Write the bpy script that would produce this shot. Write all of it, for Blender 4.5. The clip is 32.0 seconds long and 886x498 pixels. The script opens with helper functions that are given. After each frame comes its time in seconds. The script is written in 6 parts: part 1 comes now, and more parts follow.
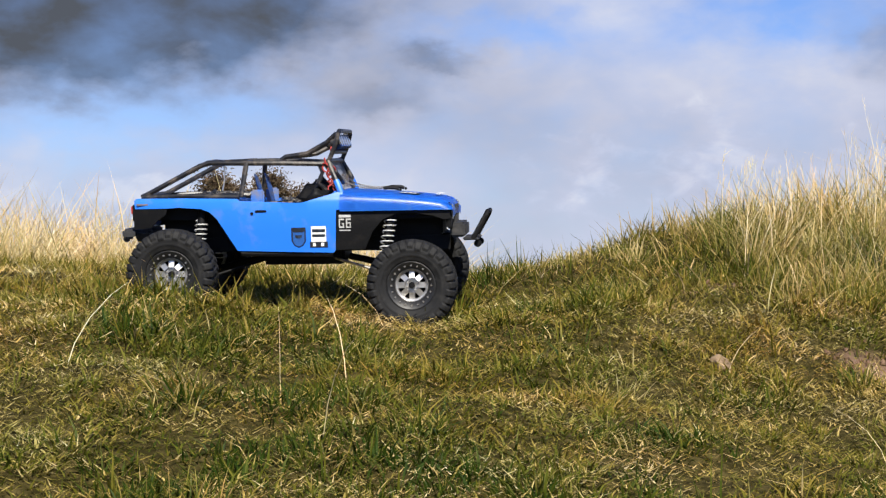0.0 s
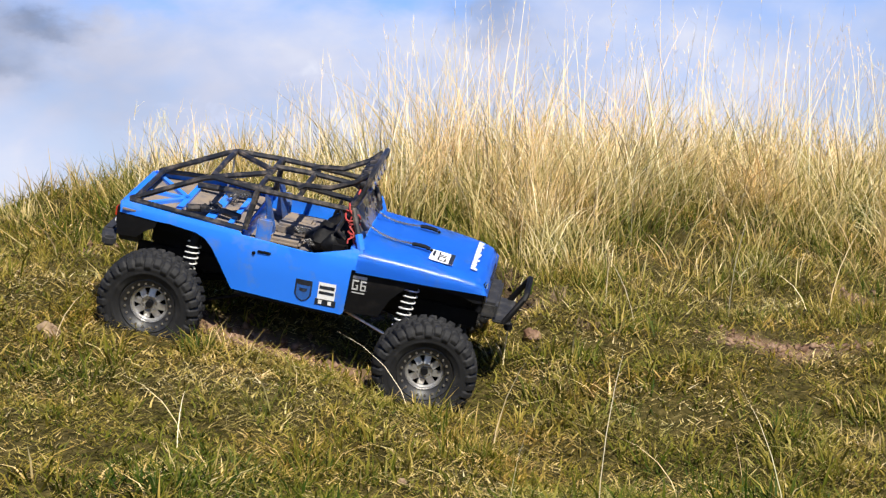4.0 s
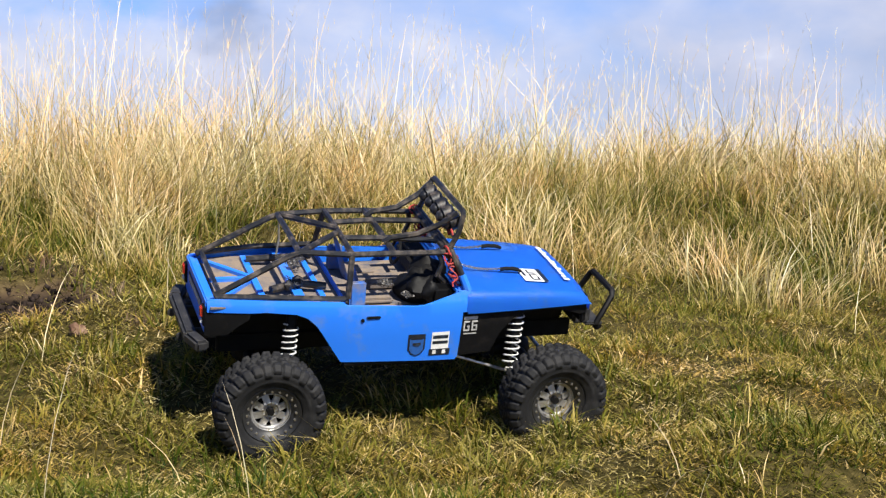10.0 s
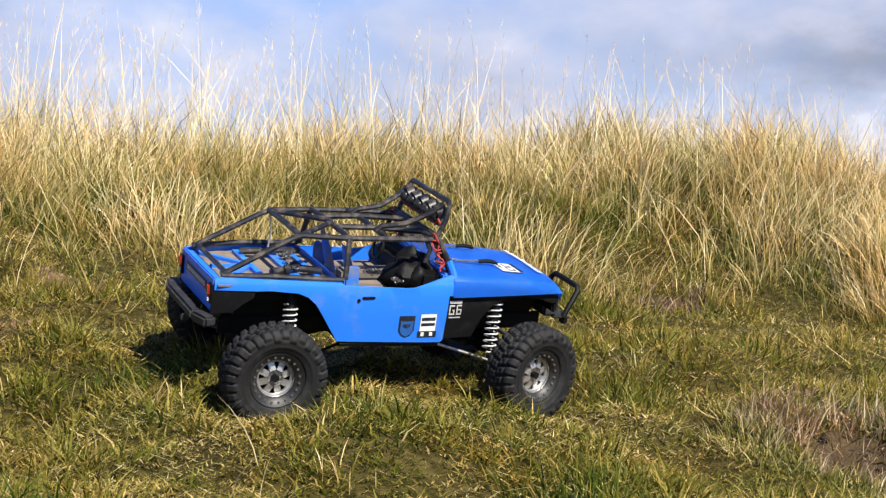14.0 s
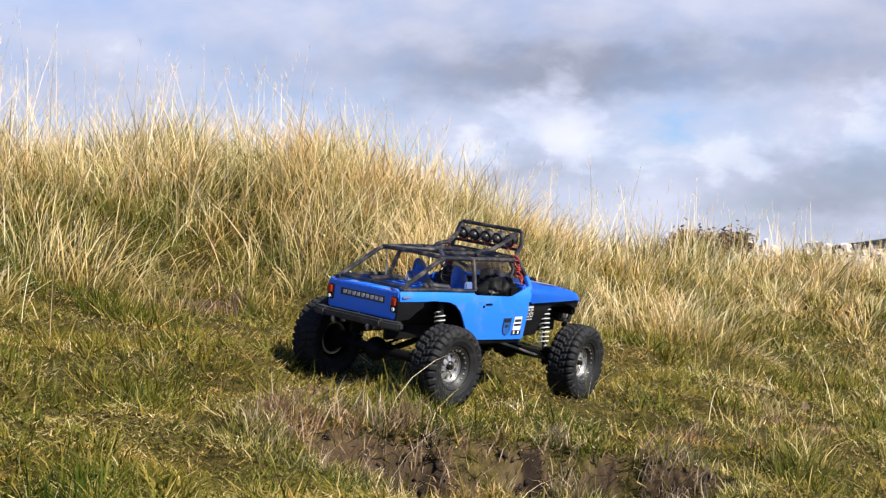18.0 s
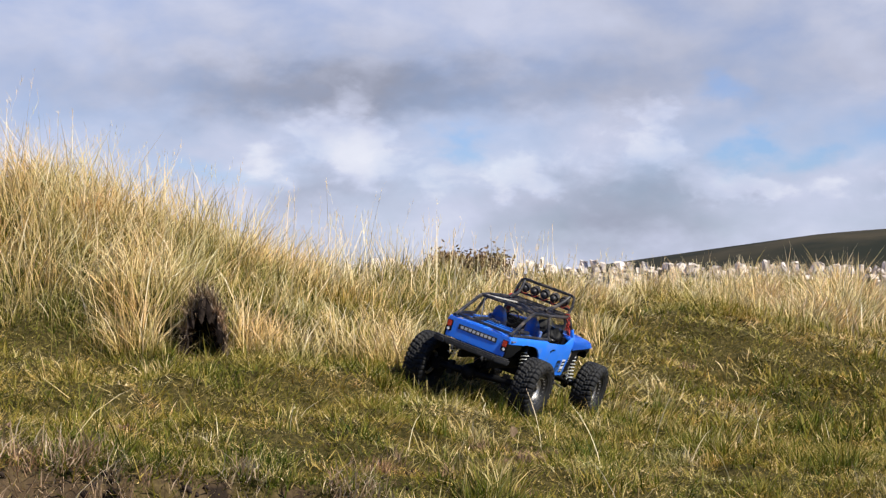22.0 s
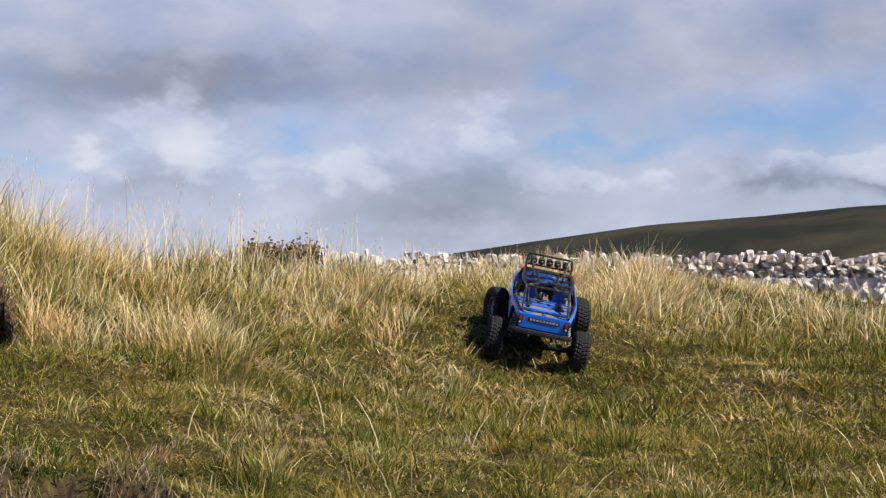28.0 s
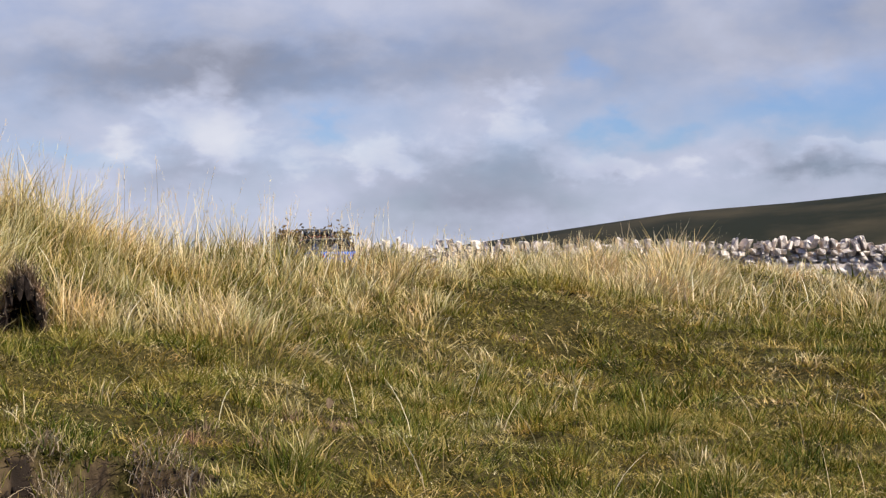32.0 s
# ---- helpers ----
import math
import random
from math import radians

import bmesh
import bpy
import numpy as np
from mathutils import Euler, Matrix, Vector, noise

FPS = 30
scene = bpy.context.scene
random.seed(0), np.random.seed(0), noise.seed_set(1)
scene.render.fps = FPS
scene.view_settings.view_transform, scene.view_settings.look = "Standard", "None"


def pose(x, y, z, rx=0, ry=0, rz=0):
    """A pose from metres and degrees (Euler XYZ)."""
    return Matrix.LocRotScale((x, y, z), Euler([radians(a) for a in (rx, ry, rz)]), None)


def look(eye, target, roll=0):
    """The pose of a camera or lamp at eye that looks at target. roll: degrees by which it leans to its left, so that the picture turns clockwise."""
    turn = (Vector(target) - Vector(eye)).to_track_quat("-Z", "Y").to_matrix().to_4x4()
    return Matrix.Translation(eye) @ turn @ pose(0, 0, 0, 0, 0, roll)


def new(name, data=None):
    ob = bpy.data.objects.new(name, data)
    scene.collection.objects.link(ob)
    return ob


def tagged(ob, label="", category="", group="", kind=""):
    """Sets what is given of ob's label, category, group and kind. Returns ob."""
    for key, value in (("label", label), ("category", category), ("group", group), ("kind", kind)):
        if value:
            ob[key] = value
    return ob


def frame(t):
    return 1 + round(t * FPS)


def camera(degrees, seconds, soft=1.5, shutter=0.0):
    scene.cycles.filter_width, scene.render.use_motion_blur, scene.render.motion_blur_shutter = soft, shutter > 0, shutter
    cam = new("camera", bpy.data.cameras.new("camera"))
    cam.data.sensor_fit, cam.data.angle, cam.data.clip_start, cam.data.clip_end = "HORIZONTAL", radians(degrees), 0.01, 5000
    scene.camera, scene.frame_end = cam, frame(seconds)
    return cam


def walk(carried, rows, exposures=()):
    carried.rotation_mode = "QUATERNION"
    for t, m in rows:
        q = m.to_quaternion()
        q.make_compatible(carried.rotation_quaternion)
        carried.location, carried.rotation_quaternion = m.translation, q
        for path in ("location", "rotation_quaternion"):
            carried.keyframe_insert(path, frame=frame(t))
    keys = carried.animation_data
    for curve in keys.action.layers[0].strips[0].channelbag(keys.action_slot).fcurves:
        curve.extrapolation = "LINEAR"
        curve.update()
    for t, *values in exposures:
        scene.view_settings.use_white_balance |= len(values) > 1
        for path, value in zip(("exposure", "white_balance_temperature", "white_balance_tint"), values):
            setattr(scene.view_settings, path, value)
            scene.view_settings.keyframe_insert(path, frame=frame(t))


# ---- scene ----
# ---------- camera: seconds, eye, yaw to the left of +y, pitch, roll ----------
CAMERA_ROWS = [
    (0, -0.000, 0.000, 0.000, 0.00, 0.70, 0.43),
    (0.5, 0.029, 0.012, -0.000, -2.82, 0.73, 0.57),
    (1, 0.088, 0.028, -0.014, -5.29, 0.11, 0.83),
    (1.5, 0.149, 0.051, -0.014, -6.02, -0.42, 0.92),
    (2, 0.217, 0.069, -0.001, -7.26, -0.10, 1.36),
    (2.5, 0.299, 0.124, -0.004, -8.46, 0.11, 1.19),
    (3, 0.357, 0.125, -0.014, -10.96, -0.31, 0.25),
    (3.5, 0.338, 0.160, -0.010, -12.30, -0.37, -0.25),
    (5.5, 0.427, 0.122, -0.032, -11.79, -0.08, -1.26),
    (6, 0.456, 0.099, -0.027, -12.40, -0.04, -1.21),
    (6.5, 0.477, 0.087, -0.028, -13.88, -0.12, -0.84),
    (7, 0.497, 0.082, -0.025, -15.33, -0.64, -0.68),
    (7.5, 0.513, 0.074, -0.021, -15.51, -0.59, -0.57),
    (8, 0.535, 0.056, -0.014, -15.63, -0.71, -0.70),
    (8.5, 0.560, 0.044, -0.012, -14.71, -0.83, -0.48),
    (9, 0.578, 0.035, -0.011, -13.67, -0.97, -0.46),
    (9.5, 0.563, 0.071, -0.006, -16.02, 0.29, -0.20),
    (10, 0.571, 0.097, -0.033, -20.78, -0.16, -0.72),
    (10.5, 0.624, 0.099, -0.031, -20.55, -0.13, -0.30),
    (11, 0.659, 0.085, -0.031, -23.09, -0.54, 0.71),
    (11.5, 0.665, 0.089, -0.031, -23.40, -0.61, 0.57),
    (12, 0.685, 0.076, -0.035, -25.08, -0.74, 0.34),
    (12.5, 0.706, 0.065, -0.034, -27.97, -0.84, 0.44),
    (13, 0.713, 0.057, -0.036, -28.83, -0.79, 0.30),
    (13.5, 0.722, 0.048, -0.034, -28.85, -0.68, -0.04),
    (15.5, 0.697, -0.013, -0.043, -32.73, -0.63, -1.71),
    (16, 0.719, -0.031, -0.044, -36.44, -0.76, -0.87),
    (16.5, 0.720, -0.041, -0.032, -38.38, -0.80, -0.36),
    (17, 0.728, -0.067, -0.025, -39.40, -0.54, -0.04),
    (17.5, 0.753, -0.077, -0.024, -40.37, -0.20, 0.39),
    (18, 0.789, -0.083, -0.037, -41.62, -0.46, 0.40),
    (18.5, 0.819, -0.084, -0.035, -43.22, -0.79, 0.51),
    (19, 0.837, -0.093, -0.038, -43.84, -0.72, 0.46),
    (19.5, 0.847, -0.115, -0.028, -45.10, -0.68, 0.31),
    (20, 0.847, -0.128, -0.025, -45.54, -0.47, 0.61),
    (20.5, 0.851, -0.138, -0.021, -46.03, -0.27, 0.78),
    (21, 0.872, -0.154, -0.017, -46.66, 0.04, 0.61),
    (21.5, 0.888, -0.167, -0.022, -47.58, 0.25, 0.35),
    (22, 0.898, -0.172, -0.020, -48.37, 0.17, 0.08),
    (22.5, 0.906, -0.172, -0.032, -49.48, -0.27, 0.36),
    (23, 0.924, -0.169, -0.041, -50.16, -0.74, 0.04),
    (23.5, 0.931, -0.170, -0.043, -51.75, -0.93, 0.18),
    (24, 0.954, -0.167, -0.041, -52.48, -0.85, 0.11),
    (24.5, 0.954, -0.182, -0.041, -54.00, -0.64, 0.41),
    (25, 0.956, -0.191, -0.042, -54.21, -0.54, 0.98),
    (25.5, 0.964, -0.197, -0.044, -54.30, -0.59, 0.67),
    (27.5, 0.910, -0.265, -0.028, -54.35, -0.41, 0.16),
    (28, 0.910, -0.270, -0.024, -53.81, -0.09, -0.09),
    (28.5, 0.918, -0.278, -0.024, -53.65, 0.21, -0.76),
    (29, 0.915, -0.288, -0.023, -53.64, 0.36, -0.99),
    (29.5, 0.922, -0.278, -0.029, -53.55, 0.09, -0.89),
    (30, 0.921, -0.275, -0.033, -53.54, -0.18, -0.57),
    (30.5, 0.912, -0.266, -0.029, -53.20, -0.23, -0.21),
    (31, 0.917, -0.264, -0.030, -52.95, -0.22, -0.07),
    (31.5, 0.918, -0.268, -0.035, -52.80, -0.20, -0.33),
    (32, 0.921, -0.265, -0.033, -52.77, -0.46, -0.41),
]


def camera_pose(x, y, z, yaw, pitch, roll):
    a, p = radians(yaw), radians(pitch)
    ahead = Vector((-math.sin(a) * math.cos(p), math.cos(a) * math.cos(p), math.sin(p)))
    eye = Vector((x, y, z))
    return look(eye, eye + ahead, roll)


cam = camera(28.0, 32.0, soft=1.3)
walk(cam, [(row[0], camera_pose(*row[1:])) for row in CAMERA_ROWS],
     exposures=[(0, 0.05), (1.0, 0.08), (2.5, 0.25), (13.5, 0.27), (16, 0.42), (18, 0.30), (20, 0.20), (25, 0.0), (32, -0.04)])

# ---------- daylight ----------
SUN_AZIMUTH, SUN_HEIGHT = 172.0, 42.0   # clockwise from +y, and above the horizon


def sun_way():
    a, e = radians(SUN_AZIMUTH), radians(SUN_HEIGHT)
    return Vector((math.sin(a) * math.cos(e), math.cos(a) * math.cos(e), math.sin(e)))


def wire(tree, kind, **values):
    node = tree.nodes.new(kind)
    for key, value in values.items():
        setattr(node, key, value)
    return node


def maths(tree, operation, a, b=None, clamp=False):
    node = tree.nodes.new("ShaderNodeMath")
    node.operation, node.use_clamp = operation, clamp
    for socket, value in zip(node.inputs, (a, b)):
        if value is None:
            continue
        if isinstance(value, (int, float)):
            socket.default_value = value
        else:
            tree.links.new(value, socket)
    return node.outputs[0]


def mixed(tree, factor, a, b, blend="MIX"):
    node = tree.nodes.new("ShaderNodeMix")
    node.data_type, node.blend_type = "RGBA", blend
    for socket, value in ((node.inputs[0], factor), (node.inputs[6], a), (node.inputs[7], b)):
        if isinstance(value, (int, float)):
            socket.default_value = value
        elif isinstance(value, tuple):
            socket.default_value = (*value[:3], 1)
        else:
            tree.links.new(value, socket)
    return node.outputs[2]


# clouds and gaps: bearing clockwise from +y, height over the horizon, half width, half height (degrees), amount
GAPS = [(-11.5, 4.4, 3.5, 0.9, 0.5), (-7.0, 5.2, 2.5, 0.9, 0.3), (11.0, 8.2, 4.0, 1.0, 0.55), (2.2, 7.6, 2.6, 0.6, 0.4), (58.3, 3.2, 0.9, 0.5, 0.6),
        (60.3, 3.1, 0.9, 0.4, 0.45), (64.0, 3.8, 2.6, 0.7, 0.45), (67.0, 4.6, 3.0, 1.0, 0.30), (41.0, 2.6, 1.6, 0.3, 0.3), (49.0, 3.4, 0.5, 0.5, 0.4),
        (24.0, 8.0, 5.0, 1.4, 0.35), (57.5, 5.2, 0.7, 0.5, 0.35)]
DARKS = [(-12.4, 7.6, 7.0, 2.2, 0.95), (-6.5, 8.6, 4.0, 1.3, 0.5), (-0.3, 6.8, 1.3, 0.5, 0.35), (-2.2, 5.6, 1.6, 0.6, 0.22), (13.8, 7.4, 1.2, 0.9, 0.3),
         (60.0, 7.5, 22.0, 2.6, 0.10), (66.0, 6.2, 4.0, 1.4, 0.14), (46.0, 5.3, 9.0, 1.0, 0.30), (54.0, 1.5, 4.2, 1.2, 0.34), (64.5, 2.2, 1.6, 0.4, 0.35), (68.0, 1.8, 2.0, 0.4, 0.3), (44.5, 2.0, 2.0, 0.6, 0.2)]
LIGHTS = [(45.4, 3.7, 1.6, 1.5, 0.42), (47.6, 2.6, 1.6, 0.7, 0.24), (50.6, 2.8, 1.4, 0.9, 0.42), (42.6, 3.0, 1.2, 0.7, 0.22), (55.3, 4.0, 1.1, 1.5, 0.30),
          (56.6, 2.6, 1.4, 1.2, 0.26), (53.0, 2.6, 2.0, 1.2, 0.22), (66.8, 2.5, 2.6, 0.5, 0.9), (58.4, 2.1, 1.0, 0.6, 0.40), (62.0, 2.0, 2.0, 0.5, 0.25),
          (-9.0, 2.4, 5.0, 1.0, 0.35), (6.0, 3.2, 6.0, 2.0, 0.2), (25.0, 2.5, 14.0, 2.5, 0.2)]


def make_world():
    """Broken cloud over a blue sky, as bearing and height over the horizon."""
    world = bpy.data.worlds.new("world")
    scene.world = world
    world.use_nodes = True
    t = world.node_tree
    t.nodes.clear()
    out = wire(t, "ShaderNodeOutputWorld")
    back = wire(t, "ShaderNodeBackground")
    sky = wire(t, "ShaderNodeTexSky", sky_type="NISHITA", sun_disc=False, sun_elevation=radians(SUN_HEIGHT),
               sun_rotation=radians(SUN_AZIMUTH), altitude=350.0, air_density=1.0, dust_density=0.3, ozone_density=2.0)
    back.inputs["Strength"].default_value = 0.12
    way = wire(t, "ShaderNodeSeparateXYZ")
    t.links.new(wire(t, "ShaderNodeTexCoord").outputs["Generated"], way.inputs[0])
    bearing = maths(t, "MULTIPLY", maths(t, "ARCTAN2", way.outputs[0], way.outputs[1]), 57.2958)
    rise = maths(t, "MULTIPLY", maths(t, "ARCSINE", way.outputs[2]), 57.2958)
    plane = wire(t, "ShaderNodeCombineXYZ")
    t.links.new(bearing, plane.inputs[0])
    t.links.new(maths(t, "MULTIPLY", rise, 1.7), plane.inputs[1])

    def puffs(scale, detail, rough, warp, shift):
        n = wire(t, "ShaderNodeTexNoise", noise_dimensions="3D")
        n.inputs["Scale"].default_value, n.inputs["Detail"].default_value = scale, detail
        n.inputs["Roughness"].default_value, n.inputs["Distortion"].default_value = rough, warp
        move = wire(t, "ShaderNodeVectorMath", operation="ADD")
        move.inputs[1].default_value = (shift, shift * 0.7, shift * 1.3)
        t.links.new(plane.outputs[0], move.inputs[0])
        t.links.new(move.outputs[0], n.inputs["Vector"])
        return n.outputs[0]

    ragged = puffs(0.30, 5, 0.52, 0.15, 3.0)
    broad = puffs(0.11, 4, 0.5, 0.1, 11.0)
    wobble_x = maths(t, "MULTIPLY", maths(t, "SUBTRACT", puffs(0.55, 4, 0.55, 0.0, 23.0), 0.5), 3.2)
    wobble_y = maths(t, "MULTIPLY", maths(t, "SUBTRACT", puffs(0.6, 4, 0.55, 0.0, 31.0), 0.5), 2.2)
    bx, ry = maths(t, "ADD", bearing, wobble_x), maths(t, "ADD", rise, wobble_y)

    def spots(rows):
        total = None
        for az, el, wide, high, amount in rows:
            u = maths(t, "MULTIPLY", maths(t, "SUBTRACT", bx, az), 1 / wide)
            v = maths(t, "MULTIPLY", maths(t, "SUBTRACT", ry, el), 1 / high)
            d = maths(t, "ADD", maths(t, "MULTIPLY", u, u), maths(t, "MULTIPLY", v, v))
            g = maths(t, "MULTIPLY", maths(t, "POWER", 2.718, maths(t, "MULTIPLY", d, -0.9)), amount)
            total = g if total is None else maths(t, "ADD", total, g)
        return total

    # cover: thick towards the horizon, open overhead
    lift = maths(t, "MULTIPLY", maths(t, "SUBTRACT", rise, 11.0), 0.16)
    lift = maths(t, "MAXIMUM", lift, 0.0)
    cover = maths(t, "ADD", maths(t, "MULTIPLY", maths(t, "SUBTRACT", ragged, 0.5), 1.1), 0.86)
    cover = maths(t, "SUBTRACT", maths(t, "SUBTRACT", cover, lift), maths(t, "MULTIPLY", spots(GAPS), 1.5))
    behind = wire(t, "ShaderNodeMapRange", interpolation_type="SMOOTHSTEP")
    behind.inputs["From Min"].default_value, behind.inputs["From Max"].default_value, behind.inputs["To Max"].default_value = 95.0, 140.0, 0.75
    t.links.new(maths(t, "ABSOLUTE", bearing), behind.inputs["Value"])
    cover = maths(t, "MULTIPLY", maths(t, "SUBTRACT", cover, behind.outputs[0]), 1.0, True)
    # light and shade of the cloud
    tone = maths(t, "ADD", maths(t, "MULTIPLY", maths(t, "SUBTRACT", ragged, 0.5), 0.32), maths(t, "MULTIPLY", maths(t, "SUBTRACT", broad, 0.5), 0.5))
    tone = maths(t, "ADD", tone, 0.67)
    curls = puffs(0.75, 5, 0.55, 0.4, 47.0)
    heap = maths(t, "ADD", spots(LIGHTS), maths(t, "MULTIPLY", maths(t, "SUBTRACT", ragged, 0.5), 0.5))
    heap = maths(t, "ADD", heap, maths(t, "MULTIPLY", maths(t, "SUBTRACT", curls, 0.5), 0.55))
    edge = wire(t, "ShaderNodeMapRange", interpolation_type="SMOOTHSTEP")
    edge.inputs["From Min"].default_value, edge.inputs["From Max"].default_value, edge.inputs["To Max"].default_value = 0.16, 0.38, 0.125
    t.links.new(heap, edge.inputs["Value"])
    tone = maths(t, "SUBTRACT", maths(t, "ADD", tone, edge.outputs[0]), spots(DARKS))
    tone = maths(t, "MULTIPLY", tone, 1.0, True)
    ramp = wire(t, "ShaderNodeValToRGB")
    e = ramp.color_ramp.elements
    e[0].position, e[0].color = 0.0, (0.75, 0.85, 1.05, 1)
    e[1].position, e[1].color = 1.0, (7.6, 7.7, 8.1, 1)
    e.new(0.35).color = (2.5, 2.7, 3.5, 1)
    e.new(0.68).color = (4.6, 4.9, 6.2, 1)
    t.links.new(tone, ramp.inputs[0])
    blue = mixed(t, 1.0, sky.outputs[0], (0.52, 0.64, 1.0), "MULTIPLY")
    t.links.new(mixed(t, cover, blue, ramp.outputs[0]), back.inputs["Color"])
    t.links.new(back.outputs[0], out.inputs["Surface"])


make_world()
sun = new("sun", bpy.data.lights.new("sun", "SUN"))
sun.data.energy, sun.data.angle, sun.data.color = 7.4, radians(0.5), (1.0, 0.94, 0.82)
sun.matrix_basis = look(sun_way() * 50, (0, 0, 0))

# ---------- materials ----------
def material(name, colour, rough=0.6, metal=0.0, spots=None, scale=40.0, bump=0.0, bump_scale=200.0, spread=0.5, coat=0.0, gloss=0.5):
    """A surface of one paint with grain and stains: colour, a second colour in blotches of the given scale (1/m), and fine relief."""
    m = bpy.data.materials.new(name)
    m.use_nodes = True
    t = m.node_tree
    bsdf = t.nodes["Principled BSDF"]
    bsdf.inputs["Roughness"].default_value, bsdf.inputs["Metallic"].default_value = rough, metal
    bsdf.inputs["Coat Weight"].default_value, bsdf.inputs["Specular IOR Level"].default_value = coat, gloss
    place = wire(t, "ShaderNodeTexCoord").outputs["Object"]
    if spots:
        n = wire(t, "ShaderNodeTexNoise")
        n.inputs["Scale"].default_value, n.inputs["Detail"].default_value, n.inputs["Roughness"].default_value = scale, 6, 0.65
        t.links.new(place, n.inputs["Vector"])
        ramp = wire(t, "ShaderNodeValToRGB")
        ramp.color_ramp.elements[0].position, ramp.color_ramp.elements[1].position = spread - 0.08, spread + 0.14
        t.links.new(n.outputs[0], ramp.inputs[0])
        t.links.new(mixed(t, ramp.outputs[0], colour, spots), bsdf.inputs["Base Color"])
        t.links.new(maths(t, "ADD", maths(t, "MULTIPLY", n.outputs[0], 0.25), rough - 0.12, True), bsdf.inputs["Roughness"])
    else:
        bsdf.inputs["Base Color"].default_value = (*colour, 1)
    if bump:
        n = wire(t, "ShaderNodeTexNoise")
        n.inputs["Scale"].default_value, n.inputs["Detail"].default_value = bump_scale, 4
        t.links.new(place, n.inputs["Vector"])
        b = wire(t, "ShaderNodeBump")
        b.inputs["Strength"].default_value, b.inputs["Distance"].default_value = bump, 0.3 / bump_scale
        t.links.new(n.outputs[0], b.inputs["Height"])
        t.links.new(b.outputs[0], bsdf.inputs["Normal"])
    return m


def blade_material(name, stops, rough=0.55, glow=0.3):
    """Grass: a colour for every blade by the random value of its island, paler and drier towards the tip."""
    m = bpy.data.materials.new(name)
    m.use_nodes = True
    t = m.node_tree
    bsdf = t.nodes["Principled BSDF"]
    bsdf.inputs["Roughness"].default_value = rough
    bsdf.inputs["Specular IOR Level"].default_value = 0.12
    hue = wire(t, "ShaderNodeAttribute", attribute_name="hue").outputs["Fac"]
    ramp = wire(t, "ShaderNodeValToRGB")
    e = ramp.color_ramp.elements
    e[0].position, e[0].color = stops[0][0], (*stops[0][1], 1)
    e[1].position, e[1].color = stops[-1][0], (*stops[-1][1], 1)
    for p, c in stops[1:-1]:
        e.new(p).color = (*c, 1)
    t.links.new(hue, ramp.inputs[0])
    # patches of reddish and of greyer growth a hand wide, and a finer mottle
    n = wire(t, "ShaderNodeTexNoise")
    n.inputs["Scale"].default_value, n.inputs["Detail"].default_value, n.inputs["Roughness"].default_value = 7.0, 5, 0.7
    t.links.new(wire(t, "ShaderNodeTexCoord").outputs["Object"], n.inputs["Vector"])
    patch = wire(t, "ShaderNodeValToRGB")
    p = patch.color_ramp.elements
    p[0].position, p[0].color = 0.34, (0.80, 0.92, 0.90, 1)
    p[1].position, p[1].color = 0.68, (1.14, 0.92, 0.80, 1)
    p.new(0.5).color = (1.0, 1.0, 1.0, 1)
    t.links.new(n.outputs[0], patch.inputs[0])
    tone = mixed(t, 1.0, ramp.outputs[0], patch.outputs[0], "MULTIPLY")
    t.links.new(tone, bsdf.inputs["Base Color"])
    leaf = wire(t, "ShaderNodeBsdfTranslucent")
    t.links.new(tone, leaf.inputs["Color"])
    mix = wire(t, "ShaderNodeMixShader")
    mix.inputs[0].default_value = glow
    t.links.new(bsdf.outputs[0], mix.inputs[1])
    t.links.new(leaf.outputs[0], mix.inputs[2])
    t.links.new(mix.outputs[0], t.nodes["Material Output"].inputs["Surface"])
    return m


def soil_material():
    """Thatch and soil between the blades; dry reddish earth in worn patches and dark peat where the bank is broken."""
    m = material("soil", (0.026, 0.022, 0.006), 0.95, spots=(0.082, 0.064, 0.022), scale=75, bump=1.0, bump_scale=150, spread=0.50, gloss=0.06)
    t = m.node_tree
    bsdf = t.nodes["Principled BSDF"]
    thatch = bsdf.inputs["Base Color"].links[0].from_socket
    n = wire(t, "ShaderNodeTexNoise")
    n.inputs["Scale"].default_value, n.inputs["Detail"].default_value = 45, 6
    t.links.new(wire(t, "ShaderNodeTexCoord").outputs["Object"], n.inputs["Vector"])
    dry = mixed(t, n.outputs[0], (0.10, 0.056, 0.036), (0.26, 0.17, 0.115))
    peat = mixed(t, n.outputs[0], (0.006, 0.0045, 0.003), (0.034, 0.024, 0.018))
    earth = mixed(t, wire(t, "ShaderNodeAttribute", attribute_name="peat").outputs["Fac"], dry, peat)
    t.links.new(mixed(t, wire(t, "ShaderNodeAttribute", attribute_name="bare").outputs["Fac"], thatch, earth), bsdf.inputs["Base Color"])
    return m


MAT_SOIL = soil_material()
MAT_EARTH = material("earth", (0.11, 0.062, 0.040), 0.95, spots=(0.26, 0.17, 0.115), scale=26, bump=0.8, bump_scale=300, spread=0.5, gloss=0.06)
MAT_PEAT = material("peat", (0.008, 0.006, 0.005), 0.95, spots=(0.05, 0.036, 0.029), scale=40, bump=0.8, bump_scale=300, spread=0.5, gloss=0.06)
MAT_TURF = blade_material("turf", [(0.0, (0.024, 0.046, 0.004)), (0.22, (0.102, 0.108, 0.011)), (0.42, (0.205, 0.164, 0.026)),
                                   (0.64, (0.44, 0.325, 0.105)), (0.88, (0.66, 0.52, 0.26)), (1.0, (0.80, 0.68, 0.44))], 0.55, 0.16)
